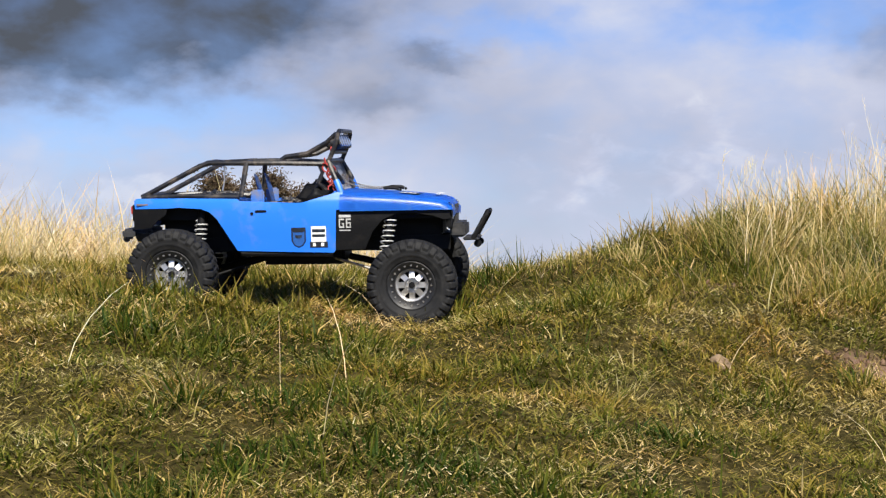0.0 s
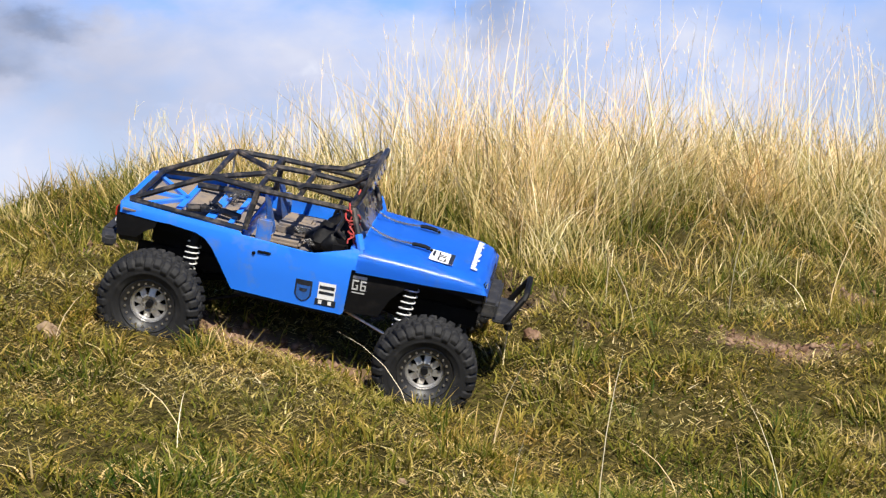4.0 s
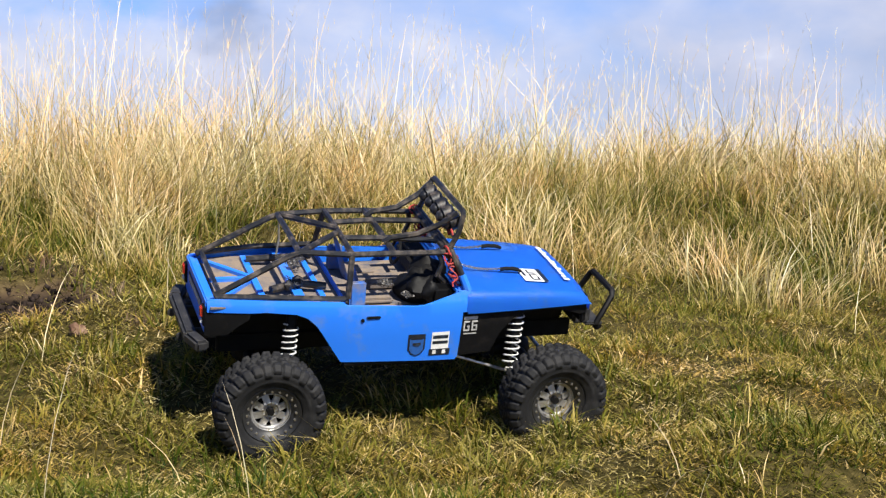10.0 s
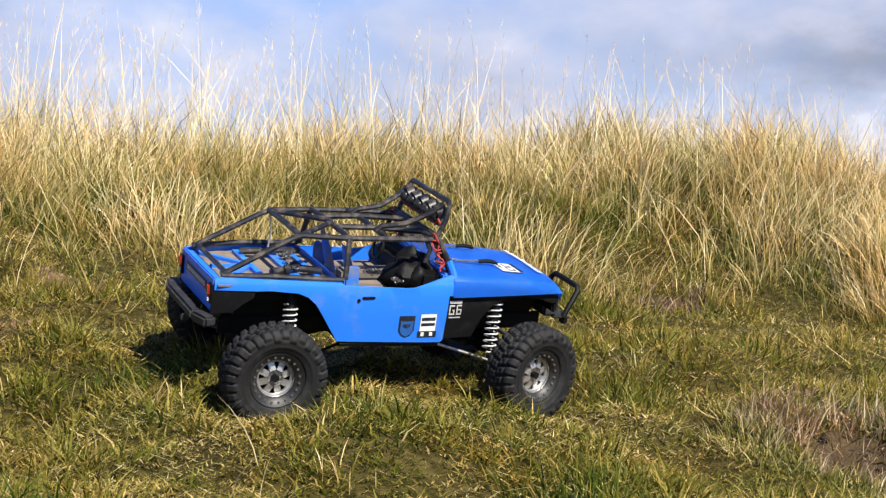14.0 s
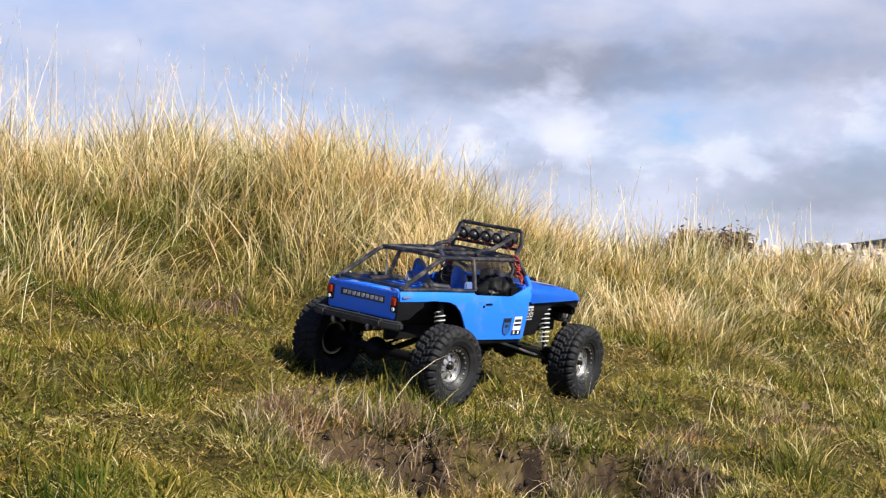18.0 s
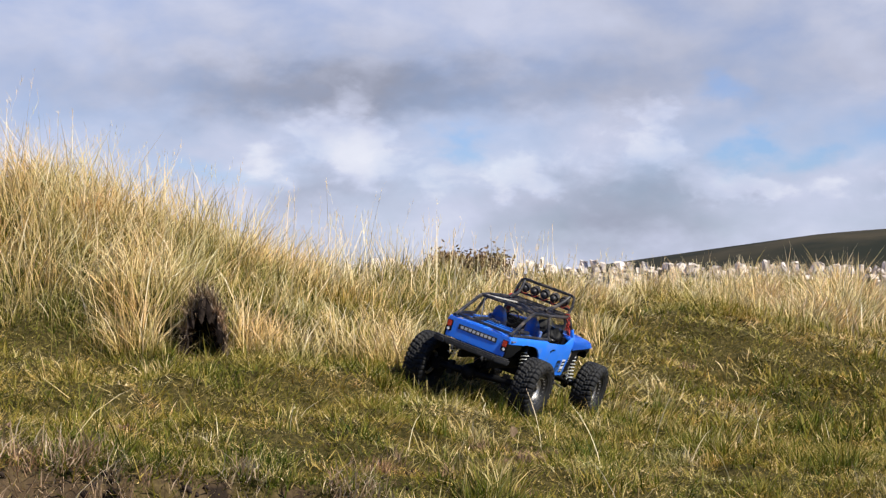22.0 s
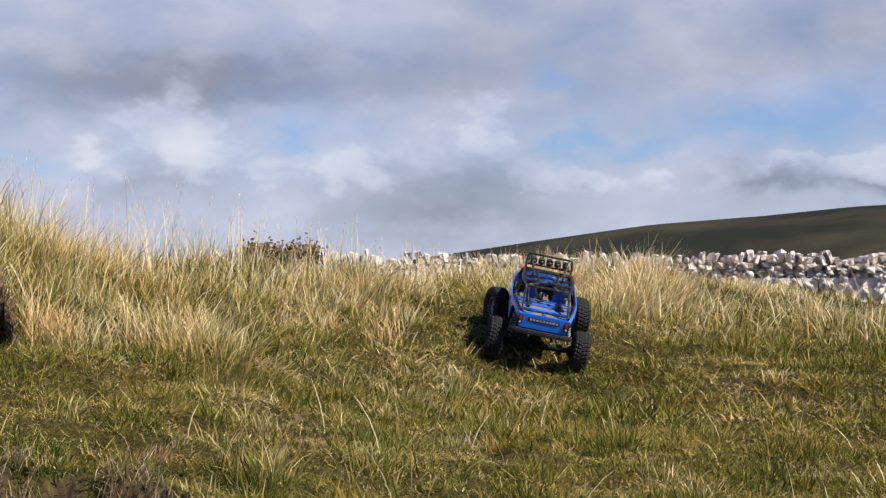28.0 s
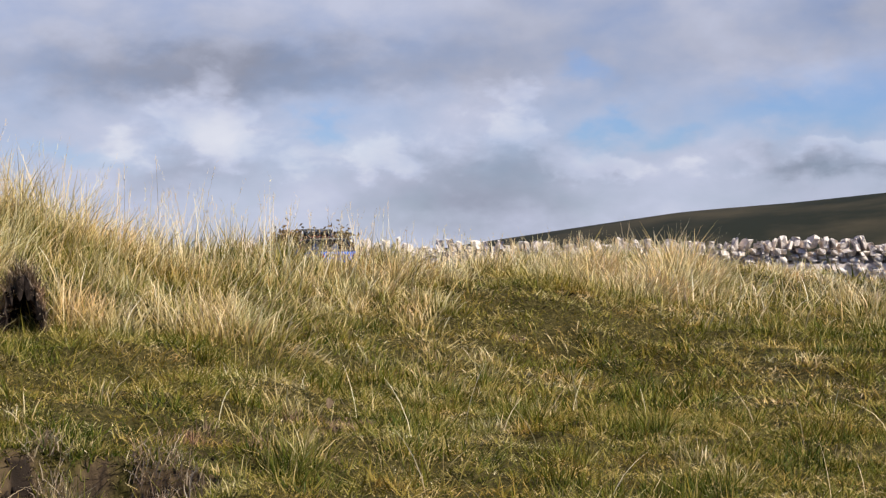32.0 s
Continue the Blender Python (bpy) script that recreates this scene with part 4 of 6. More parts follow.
def plate(outline, side, inset=0.0, thick=0.003, tuck=0.10):
    """An upright body panel: an outline in x and z, cut into strips, bent to the body's plan, leaning in towards its foot, with a thickness."""
    bm = bmesh.new()
    bm.faces.new([bm.verts.new((x, 0.0, z)) for x, z in outline])
    for k in range(-22, 22):
        bmesh.ops.bisect_plane(bm, geom=bm.verts[:] + bm.edges[:] + bm.faces[:], plane_co=(k * 0.01 + 0.0003, 0, 0), plane_no=(1, 0, 0))
    for z in (0.105, 0.120, 0.135, 0.148, 0.161, 0.1645):
        bmesh.ops.bisect_plane(bm, geom=bm.verts[:] + bm.edges[:] + bm.faces[:], plane_co=(0, 0, z), plane_no=(0, 0, 1))
    for v in bm.verts:
        x, z = v.co.x, v.co.z
        v.co.y = side * (half_width(x) - inset - tuck * max(0.0, 0.135 - z) - 0.35 * max(0.0, z - 0.161))
    skin = bm.faces[:]
    inner = bmesh.ops.duplicate(bm, geom=skin)
    for v in [g for g in inner["geom"] if isinstance(g, bmesh.types.BMVert)]:
        v.co.y -= side * thick
    bmesh.ops.bridge_loops(bm, edges=[e for e in bm.edges if e.is_boundary])
    return bm


SIDE = ([(-0.222, 0.1655), (-0.219, 0.168), (-0.15, 0.168), (-0.078, 0.1665), (-0.074, 0.1635), (-0.03, 0.1615), (0.004, 0.1600), (0.012, 0.1605), (0.035, 0.167), (0.058, 0.1735), (0.0655, 0.1735),
         (0.0655, 0.150), (0.0565, 0.150), (0.0545, 0.096), (0.052, 0.0925), (-0.078, 0.0965)]
        + [(-0.088, 0.112), (-0.098, 0.128), (-0.106, 0.140), (-0.116, 0.149), (-0.128, 0.1535), (-0.160, 0.1555), (-0.176, 0.1545), (-0.222, 0.1540)])
QUARTER = [(-0.224, 0.1538), (-0.176, 0.1543), (-0.178, 0.146), (-0.190, 0.138), (-0.200, 0.128), (-0.224, 0.126)]
FENDER = [(0.0570, 0.1495), (0.110, 0.1490), (0.207, 0.1475), (0.209, 0.136), (0.200, 0.1345), (0.185, 0.140), (0.160, 0.1445), (0.135, 0.143), (0.118, 0.136),
          (0.104, 0.120), (0.094, 0.097), (0.0555, 0.0955)]


def hood_mesh():
    """The bonnet: a softly crowned lid with rolled sides and nose."""
    bm = bmesh.new()
    xs = [0.0615, 0.066, 0.08, 0.10, 0.12, 0.14, 0.16, 0.18, 0.195, 0.204, 0.2095, 0.212, 0.2125]
    fall = [0.0, 0.0, 0.001, 0.0022, 0.0036, 0.0052, 0.007, 0.0092, 0.0115, 0.0145, 0.0195, 0.027, 0.036]
    across = [(-1.0, -0.0265), (-1.0, -0.014), (-0.985, -0.0075), (-0.95, -0.0030), (-0.89, -0.0008), (-0.6, 0.0018), (-0.3, 0.0026), (0, 0.003)]
    across += [(-y, z) for y, z in across[-2::-1]]
    grid = []
    for x, f in zip(xs, fall):
        w = half_width(x) + 0.0012
        row = []
        for u, z in across:
            low = 0.1735 + z - f
            if abs(u) == 1.0 and z < -0.02:
                low = 0.1478
            row.append(bm.verts.new((x, u * w, max(low, 0.1478 if abs(u) > 0.9 else 0.125))))
        grid.append(row)
    for a, b in zip(grid, grid[1:]):
        for k in range(len(across) - 1):
            bm.faces.new((a[k], a[k + 1], b[k + 1], b[k]))
    bmesh.ops.solidify(bm, geom=list(bm.faces), thickness=0.002)
    return bm


def tread_tyre():
    """A fat mud tyre in one skin: round carcass, two rows of chevron blocks and shoulder lugs raised out of it."""
    w, count, fine = 0.0225, 32, 9
    profile = np.array([(-0.012, 0.031), (-0.0185, 0.033), (-w + 0.001, 0.040), (-w, 0.047), (-w + 0.0022, 0.0528), (-w + 0.0065, 0.0555), (0, 0.0566),
                        (w - 0.0065, 0.0555), (w - 0.0022, 0.0528), (w, 0.047), (w - 0.001, 0.040), (0.0185, 0.033), (0.012, 0.031)])
    way = np.concatenate([[0], np.cumsum(np.hypot(*np.diff(profile, axis=0).T))])
    at = np.linspace(0, way[-1], 61)
    y, r = np.interp(at, way, profile[:, 0]), np.interp(at, way, profile[:, 1])
    ny, nr = -np.gradient(r), np.gradient(y)
    size = np.hypot(ny, nr)
    ny, nr = ny / size, nr / size
    turn = np.arange(count * fine) / (count * fine) * 2 * np.pi
    T, Y = np.meshgrid(turn, y)
    R = np.meshgrid(turn, r)[1]
    side = np.abs(Y)
    phase = (T * count / (2 * np.pi) + np.where(Y > 0, 0.5, 0.0) + 28 * np.clip(side, 0, 0.0165)) % 1.0
    odd = np.floor(T * count / (2 * np.pi) + np.where(Y > 0, 0.5, 0.0) + 28 * np.clip(side, 0, 0.0165)) % 2
    block = (phase > 0.12) & (phase < 0.80)
    block &= (side > 0.0010) & ((side < 0.0098) | (side > 0.0118))
    block &= ~((side > 0.004) & (side < 0.0052) & (phase > 0.35) & (phase < 0.6))
    reach = np.where(odd > 0, 0.0470, 0.0500)
    high = np.where(R > 0.0545, 0.0038, np.where(R > reach, 0.0026, 0.0)) * block
    rib = 0.0006 * ((R > 0.0400) & (R < 0.0416))
    NY, NR = np.meshgrid(turn, ny)[1], np.meshgrid(turn, nr)[1]
    Y, R = Y + NY * (high + rib), R + NR * (high + rib)
    co = np.stack([R * np.cos(T), Y, R * np.sin(T)], -1).reshape(-1, 3)
    i = np.arange(co.shape[0]).reshape(T.shape)
    j = np.roll(i, -1, axis=1)
    me = mesh_of("tread", co, np.stack([i[:-1], i[1:], j[1:], j[:-1]], -1).reshape(-1, 4), MAT_RUBBER)
    bm = bmesh.new()
    bm.from_mesh(me)
    bpy.data.meshes.remove(me)
    bmesh.ops.recalc_face_normals(bm, faces=bm.faces)
    return bm


def rim_mesh(side):
    """A dished rim: a barrel, a flat face and eight stubby spokes with windows between them; its face looks to the given side."""
    bm = bmesh.new()
    s = side
    lathe(bm, [(s * 0.0095, 0.0262), (s * 0.0100, 0.0254), (s * 0.0030, 0.0250), (s * -0.012, 0.0270), (s * -0.012, 0.0300), (s * 0.0110, 0.0300)], 40)
    for k in range(8):
        spin = Matrix.Rotation(2 * math.pi * k / 8, 4, "Y")
        bmesh.ops.create_cube(bm, size=1, matrix=spin @ Matrix.Translation((0.0180, s * 0.0045, 0)) @ Matrix.Rotation(s * -0.25, 4, "Z") @ Matrix.Diagonal((0.0150, 0.0028, 0.0088, 1)))
    lathe(bm, [(s * 0.0010, 0.0040), (s * 0.0040, 0.0044), (s * 0.0050, 0.0100), (s * 0.0042, 0.0125), (s * 0.0010, 0.0125)], 32)
    lathe(bm, [(s * 0.0050, 0.0218), (s * 0.0072, 0.0232), (s * 0.0076, 0.0252), (s * 0.0040, 0.0252)], 40)
    for v in bm.verts:
        v.co.x, v.co.z = v.co.x * 0.84, v.co.z * 0.84
    return bm


def ring_mesh(side):
    s = side
    return lathe(bmesh.new(), [(s * 0.0060, 0.0330), (s * 0.0165, 0.0328), (s * 0.0172, 0.0312), (s * 0.0158, 0.0286), (s * 0.0120, 0.0232), (s * 0.0075, 0.0210), (s * 0.0020, 0.0212)], 44)


def hub_mesh(side):
    bm = bmesh.new()
    disc(bm, (0, side * 0.0070, 0), (0, 1, 0), 0.0044, 0.0070, 6)
    disc(bm, (0, side * -0.0050, 0), (0, 1, 0), 0.0250, 0.0020, 32)
    disc(bm, (0, side * -0.0060, 0), (0, 1, 0), 0.0100, 0.0120, 12)
    return bm


def add_bolts(hub, side):
    ring = disc(bmesh.new(), (0, 0, 0), (0, 1, 0), 0.0013, 0.0022, 6)
    first = part("bead_bolt", ring, MAT_STEEL, hub, smooth=False)
    for k in range(28):
        outer = k < 20
        a = 2 * math.pi * k / 20 if outer else 2 * math.pi * (k - 19.5) / 8
        far = 0.0264 if outer else 0.0076
        ob = first if k == 0 else new("bead_bolt" if outer else "wheel_bolt", first.data)
        ob.parent = hub
        ob.location = (far * math.cos(a), side * (0.0150 if outer else 0.0056), far * math.sin(a))


def spring(a, b, r, turns, wire_r):
    a, b = Vector(a), Vector(b)
    way = (b - a).normalized()
    side = way.orthogonal().normalized()
    up = way.cross(side)
    n = turns * 12
    return tube([a + (b - a) * k / n + r * (math.cos(2 * math.pi * k / 12) * side + math.sin(2 * math.pi * k / 12) * up) for k in range(n + 1)], wire_r, 6)


WHEEL_X, WHEEL_Y, WHEEL_R = (-0.161, 0.160), 0.1175, 0.0605
truck = tagged(new("model_truck"), "blue radio-controlled model truck with black roll cage, dusty", "model truck")


def build_wheels():
    made = {}
    for end, x in zip(("rear", "front"), WHEEL_X):
        for name, side in (("right", -1), ("left", 1)):
            hub = part("wheel", hub_mesh(side), MAT_BLACK, truck, "black wheel with a worn silver rim")
            part("tyre", tread_tyre(), MAT_RUBBER, hub, "chunky black rubber mud tyre, dusty", smooth=False)
            part("rim", rim_mesh(side), MAT_RIM, hub, "worn silver eight-spoke rim")
            part("bead_ring", ring_mesh(side), MAT_RING, hub, "dark bolted bead ring")
            add_bolts(hub, side)
            hub.location = (x, side * WHEEL_Y, WHEEL_R)
            made[end, name] = hub
    return made


def build_axles():
    made = {}
    for end, x in zip(("rear", "front"), WHEEL_X):
        bm = bmesh.new()
        add_tube(bm, [(0, -WHEEL_Y + 0.012, 0), (0, WHEEL_Y - 0.012, 0)], 0.0075, 10)
        ball(bm, (0, 0.018, 0), 0.0185)
        disc(bm, (-0.016 if end == "front" else 0.016, 0.018, 0.0), (1, 0, 0), 0.009, 0.024, 12)
        for s in (-1, 1):
            add_box(bm, -0.011, 0.011, s * 0.084, s * 0.100, -0.011, 0.013, bevel=0.002)
            add_box(bm, -0.006, 0.006, s * 0.055, s * 0.068, -0.014, 0.014, bevel=0.0015)
        axle = part("axle", bm, MAT_BLACK, truck, "black axle housing")
        axle.location = (x, 0, WHEEL_R)
        if end == "front":
            part("steering_rod", tube([(0.024, -0.085, 0.006), (0.024, 0.085, 0.006)], 0.0022), MAT_STEEL, axle)
        made[end] = axle
    return made


def build_truck():
    for s, name in ((-1, "right"), (1, "left")):
        panel = part("side_panel", plate(SIDE, s), MAT_BLUE, truck, "glossy blue side panel, scuffed")
        part("rear_quarter", plate(QUARTER, s, 0.001), MAT_BLACK, truck)
        part("front_fender", plate(FENDER, s, 0.0035), MAT_BLACK, truck, "black front fender with white marks")
        # recessed handle
        y = s * (half_width(-0.045) + 0.0006)
        bm = box(-0.053, -0.037, y - 0.0010, y + 0.0010, 0.1480, 0.1510, bevel=0.0009)
        add_box(bm, -0.059, -0.055, y - 0.001, y + 0.001, 0.1445, 0.1485, bevel=0.0008)
        part("door_handle", bm, MAT_BLACK, panel)
        # decals as plain shapes
        def decal(mat, x0, x1, z0, z1, lift, label=""):
            bm = bmesh.new()
            vs = [bm.verts.new((x, s * (half_width(x) + lift - 0.10 * max(0.0, 0.135 - z)), z)) for x, z in ((x0, z0), (x1, z0), (x1, z1), (x0, z1))]
            bm.faces.new(vs)
            return part("decal", bm, mat, panel, label, smooth=False)

        def shield(mat, cx, cz, w, h, lift):
            bm = bmesh.new()
            out = [(-w, h), (w, h), (w, -h * 0.35), (w * 0.6, -h * 0.8), (0, -h), (-w * 0.6, -h * 0.8), (-w, -h * 0.35)]
            bm.faces.new([bm.verts.new((cx + u, s * (half_width(cx + u) + lift - 0.10 * max(0.0, 0.135 - cz - v)), cz + v)) for u, v in out])
            return part("decal", bm, mat, panel, smooth=False)
        shield(MAT_DECAL_DARK, 0.0055, 0.1135, 0.0098, 0.0135, 0.0006)
        shield(MAT_DECAL_BLUE, 0.0055, 0.1115, 0.0078, 0.0102, 0.0009)
        decal(MAT_DECAL_DARK, -0.0015, 0.0125, 0.1205, 0.1250, 0.0010)
        shield(MAT_DECAL_DARK, 0.0055, 0.1145, 0.0045, 0.0022, 0.0012)
        decal(MAT_WHITE, 0.0225, 0.0425, 0.1075, 0.1285, 0.0006, "white decal with black marks")
        decal(MAT_DECAL_DARK, 0.0238, 0.0412, 0.1205, 0.1245, 0.0009)
        decal(MAT_DECAL_DARK, 0.0238, 0.0412, 0.1140, 0.1175, 0.0009)
        decal(MAT_DECAL_DARK, 0.0205, 0.0445, 0.1000, 0.1075, 0.0007)
        decal(MAT_WHITE, 0.0245, 0.0285, 0.1015, 0.1063, 0.0010)
        decal(MAT_WHITE, 0.0355, 0.0395, 0.1015, 0.1063, 0.0010)
        # white marks on the fender, as bars
        lift = -0.0030
        decal(MAT_MARK, 0.0595, 0.0755, 0.1395, 0.1430, lift)
        for x0, x1, z0, z1 in ((0.0595, 0.0612, 0.1255, 0.1380), (0.0612, 0.0665, 0.1360, 0.1380), (0.0612, 0.0665, 0.1255, 0.1275), (0.0648, 0.0665, 0.1275, 0.1320),
                               (0.0635, 0.0650, 0.1305, 0.1320), (0.0690, 0.0706, 0.1255, 0.1380), (0.0706, 0.0755, 0.1360, 0.1380), (0.0706, 0.0755, 0.1255, 0.1272),
                               (0.0706, 0.0755, 0.1312, 0.1328), (0.0740, 0.0755, 0.1272, 0.1312)):
            decal(MAT_MARK, x0, x1, z0, z1, lift)
        decal(MAT_MARK, 0.0600, 0.0750, 0.1215, 0.1230, lift)
        # tail light
        light = part("tail_light", box(-0.2262, -0.2222, s * 0.0565, s * 0.0685, 0.1375, 0.1600, bevel=0.001), MAT_BLACK, truck)
        part("red_lens", box(-0.2285, -0.2255, s * 0.0580, s * 0.0672, 0.1470, 0.1588, bevel=0.0012), MAT_RED, light, "red plastic lens")
        part("clear_lens", box(-0.2280, -0.2255, s * 0.0600, s * 0.0660, 0.1392, 0.1450, bevel=0.0012), MAT_WHITE, light)
        # windscreen pillar, headlight
        part("windscreen_pillar", tube([(0.0625, s * 0.083, 0.1725), (0.0605, s * 0.082, 0.178), (0.0560, s * 0.0785, 0.1890)], 0.0044), MAT_BLUE, truck)
        part("windscreen_strut", tube([(0.0560, s * 0.0785, 0.1885), (0.0440, s * 0.0685, 0.2150)], 0.0034), MAT_CAGE, truck)
        bm = disc(bmesh.new(), (0.2088, s * 0.054, 0.144), (1, 0, 0), 0.0105, 0.004, 24)
        part("headlight", bm, MAT_CHROME, truck, "round clear headlight")
        # shocks
        for x, top, foot in ((-0.150, (-0.128, s * 0.066, 0.1570), (-0.137, s * 0.083, 0.0720)), (0.150, (0.131, s * 0.066, 0.1590), (0.117, s * 0.084, 0.0700))):
            top, foot = Vector(top), Vector(foot)
            bm = tube([top, top.lerp(foot, 0.55)], 0.0060, 12)
            add_tube(bm, [top.lerp(foot, 0.5), foot], 0.0020, 8)
            shock = part("shock_absorber", bm, MAT_BLACK, truck)
            part("coil_spring", spring(top.lerp(foot, 0.24 if x < 0 else 0.22), top.lerp(foot, 0.92), 0.0080, 9, 0.00095), MAT_SPRING, shock, "white coil spring")
        # links
        for a, b in (((0.045, s * 0.040, 0.083), (0.155, s * 0.062, 0.052)), ((-0.045, s * 0.040, 0.083), (-0.150, s * 0.062, 0.052))):
            part("suspension_link", tube([a, b], 0.0019, 8), MAT_STEEL if a[0] > 0 else MAT_BLACK, truck, "thin metal suspension link")
        # sliders along the sill
        part("rock_slider", tube([(0.050, s * 0.082, 0.0905), (-0.074, s * 0.083, 0.0930)], 0.0042), MAT_BLACK, truck)
        # cage of black tube
        rails = [
            [(-0.214, s * 0.062, 0.170), (-0.204, s * 0.0625, 0.1745), (-0.132, s * 0.0605, 0.2115), (-0.120, s * 0.0610, 0.2150), (-0.067, s * 0.0700, 0.2140), (-0.02, s * 0.0695, 0.2135), (0.040, s * 0.0665, 0.2115)],
            [(-0.067, s * 0.0705, 0.2145), (-0.070, s * 0.0790, 0.1900), (-0.073, s * 0.0850, 0.1690)],
            [(-0.213, s * 0.0650, 0.1700), (-0.150, s * 0.0775, 0.1710), (-0.075, s * 0.0850, 0.1690)],
            [(0.040, s * 0.0665, 0.2120), (0.052, s * 0.0700, 0.1950), (0.060, s * 0.0740, 0.1760)],
            [(-0.122, s * 0.0605, 0.2150), (-0.067, s * 0.0060, 0.2170)],
            [(-0.067, s * 0.0250, 0.2165), (-0.02, s * 0.0290, 0.2165), (0.040, s * 0.0320, 0.2125)],
            [(-0.025, s * 0.0420, 0.2165), (-0.018, s * 0.0425, 0.2215), (0.012, s * 0.0440, 0.2255), (0.040, s * 0.0500, 0.2400), (0.0540, s * 0.0540, 0.2520)],
        ]
        for r in rails:
            part("cage_tube", tube(r, 0.0035 if r[0][2] > 0.18 or len(r) > 3 else 0.0032), MAT_CAGE, truck)
        # hood chain with its clip
        chain = bmesh.new()
        path = [Vector((0.058 + 0.058 * f, s * (0.030 + 0.006 * f), 0.194 - 0.0165 * f ** 0.35 - 0.003 * math.sin(math.pi * f))) for f in (k / 22 for k in range(23))]
        for k, p in enumerate(path):
            q = path[min(k + 1, 22)] - path[max(k - 1, 0)]
            side = q.normalized().cross(Vector((0, 0, 1))) if k % 2 else Vector((0, 0, 1))
            ring = [p + q.normalized() * 0.0021 * math.cos(w) + side.normalized() * 0.0012 * math.sin(w) for w in (2 * math.pi * j / 8 for j in range(8))]
            add_tube(chain, ring, 0.0005, 4, closed=True)
        chain_ob = part("hood_chain", chain, MAT_CHAIN, truck, "thin metal chain lying on the hood")
        bm = tube([(0.115, s * 0.036, 0.1768), (0.121, s * 0.0365, 0.1775), (0.130, s * 0.0365, 0.1770), (0.136, s * 0.037, 0.1755)], 0.0024)
        ball(bm, (0.138, s * 0.037, 0.1745), 0.0022, 1)
        part("chain_clip", bm, MAT_BLACK, chain_ob)
        # seat
        bm = bmesh.new()
        rows = []
        for k in range(7):
            f = k / 6
            w = 0.0195 * (1 - 0.42 * f ** 3)
            rows.append([bm.verts.new((-0.050 - 0.013 * f + 0.004 * u * u, s * 0.039 + w * u, 0.147 + 0.053 * f - 0.006 * f * u * u)) for u in (-1.0, -0.75, -0.4, 0.0, 0.4, 0.75, 1.0)])
        for a, b in zip(rows, rows[1:]):
            for k in range(6):
                bm.faces.new((a[k], a[k + 1], b[k + 1], b[k]))
        bmesh.ops.solidify(bm, geom=list(bm.faces), thickness=0.005)
        seat = part("seat", bm, MAT_SEAT, truck, "blue moulded bucket seat, dusty")
        part("seat_cushion", box(-0.050, -0.012, s * 0.024, s * 0.054, 0.147, 0.1545, bevel=0.003), MAT_DUST, seat)
        part("seat_side", box(-0.064, -0.046, s * 0.0555, s * 0.0600, 0.147, 0.178, bevel=0.002), MAT_SEAT, seat)

    part("hood", hood_mesh(), MAT_BLUE, truck, "glossy blue hood with decals")
    # hood decals: white plate with dark bars, white lettering along the nose drawn as a bar
    for mat, x0, x1, y0, y1, lift in ((MAT_WHITE, 0.138, 0.166, -0.060, -0.022, 0.0), (MAT_DECAL_DARK, 0.1405, 0.1435, -0.045, -0.026, 0.0004), (MAT_DECAL_DARK, 0.1475, 0.1575, -0.0560, -0.0535, 0.0004),
                                      (MAT_DECAL_DARK, 0.1475, 0.1575, -0.0420, -0.0395, 0.0004), (MAT_DECAL_DARK, 0.1475, 0.1495, -0.0535, -0.0425, 0.0004), (MAT_DECAL_DARK, 0.1555, 0.1575, -0.0535, -0.0460, 0.0004),
                                      (MAT_DECAL_DARK, 0.1475, 0.1575, -0.0365, -0.0340, 0.0004), (MAT_DECAL_DARK, 0.1475, 0.1495, -0.0340, -0.0260, 0.0004), (MAT_DECAL_DARK, 0.1610, 0.1660, -0.0600, -0.0220, 0.0004)):
        bm = bmesh.new()
        zs = [0.1735 + 0.0018 - f + lift + 0.0012 for f in (np.interp(x, (0.12, 0.14, 0.16, 0.18), (0.0036, 0.0052, 0.007, 0.0092)) for x in (x0, x1))]
        vs = [bm.verts.new(v) for v in ((x0, y0, zs[0]), (x1, y0, zs[1]), (x1, y1, zs[1]), (x0, y1, zs[0]))]
        bm.faces.new(vs)
        part("hood_decal", bm, mat, truck, "white decal with black bars" if mat == MAT_WHITE else "", smooth=False)
    for k in range(14):
        y = -0.052 + 0.0075 * k
        h = (0.0075, 0.0050, 0.0055, 0.0050, 0.0075, 0.0050, 0.0065)[k % 7]
        bm = bmesh.new()
        x0 = 0.1870
        up = 0.1690 - 0.4 * y * y
        vs = [bm.verts.new(v) for v in ((x0, y, up), (x0 + h, y, up - 0.19 * h), (x0 + h, y + 0.0055, up - 0.19 * h), (x0, y + 0.0055, up))]
        bm.faces.new(vs)
        part("nose_mark", bm, MAT_WHITE, truck, smooth=False)
    # nose and grille
    grille = part("grille", box(0.2025, 0.2095, -0.072, 0.072, 0.122, 0.157, bevel=0.002), MAT_BLACK, truck, "black grille panel")
    for k in range(7):
        part("grille_slat", box(0.2090, 0.2125, -0.030 + k * 0.0095, -0.0265 + k * 0.0095, 0.128, 0.153, bevel=0.0008), MAT_PLASTIC, grille)
    # windscreen
    part("windscreen_frame", tube([(0.0440, -0.0685, 0.2150), (0.0440, 0.0685, 0.2150)], 0.0036), MAT_CAGE, truck)
    part("cowl", box(0.050, 0.066, -0.083, 0.083, 0.166, 0.1748, bevel=0.0025), MAT_BLUE, truck)
    bm = bmesh.new()
    vs = [bm.verts.new(v) for v in ((0.0598, -0.078, 0.1755), (0.0598, 0.078, 0.1755), (0.0450, 0.066, 0.2130), (0.0450, -0.066, 0.2130))]
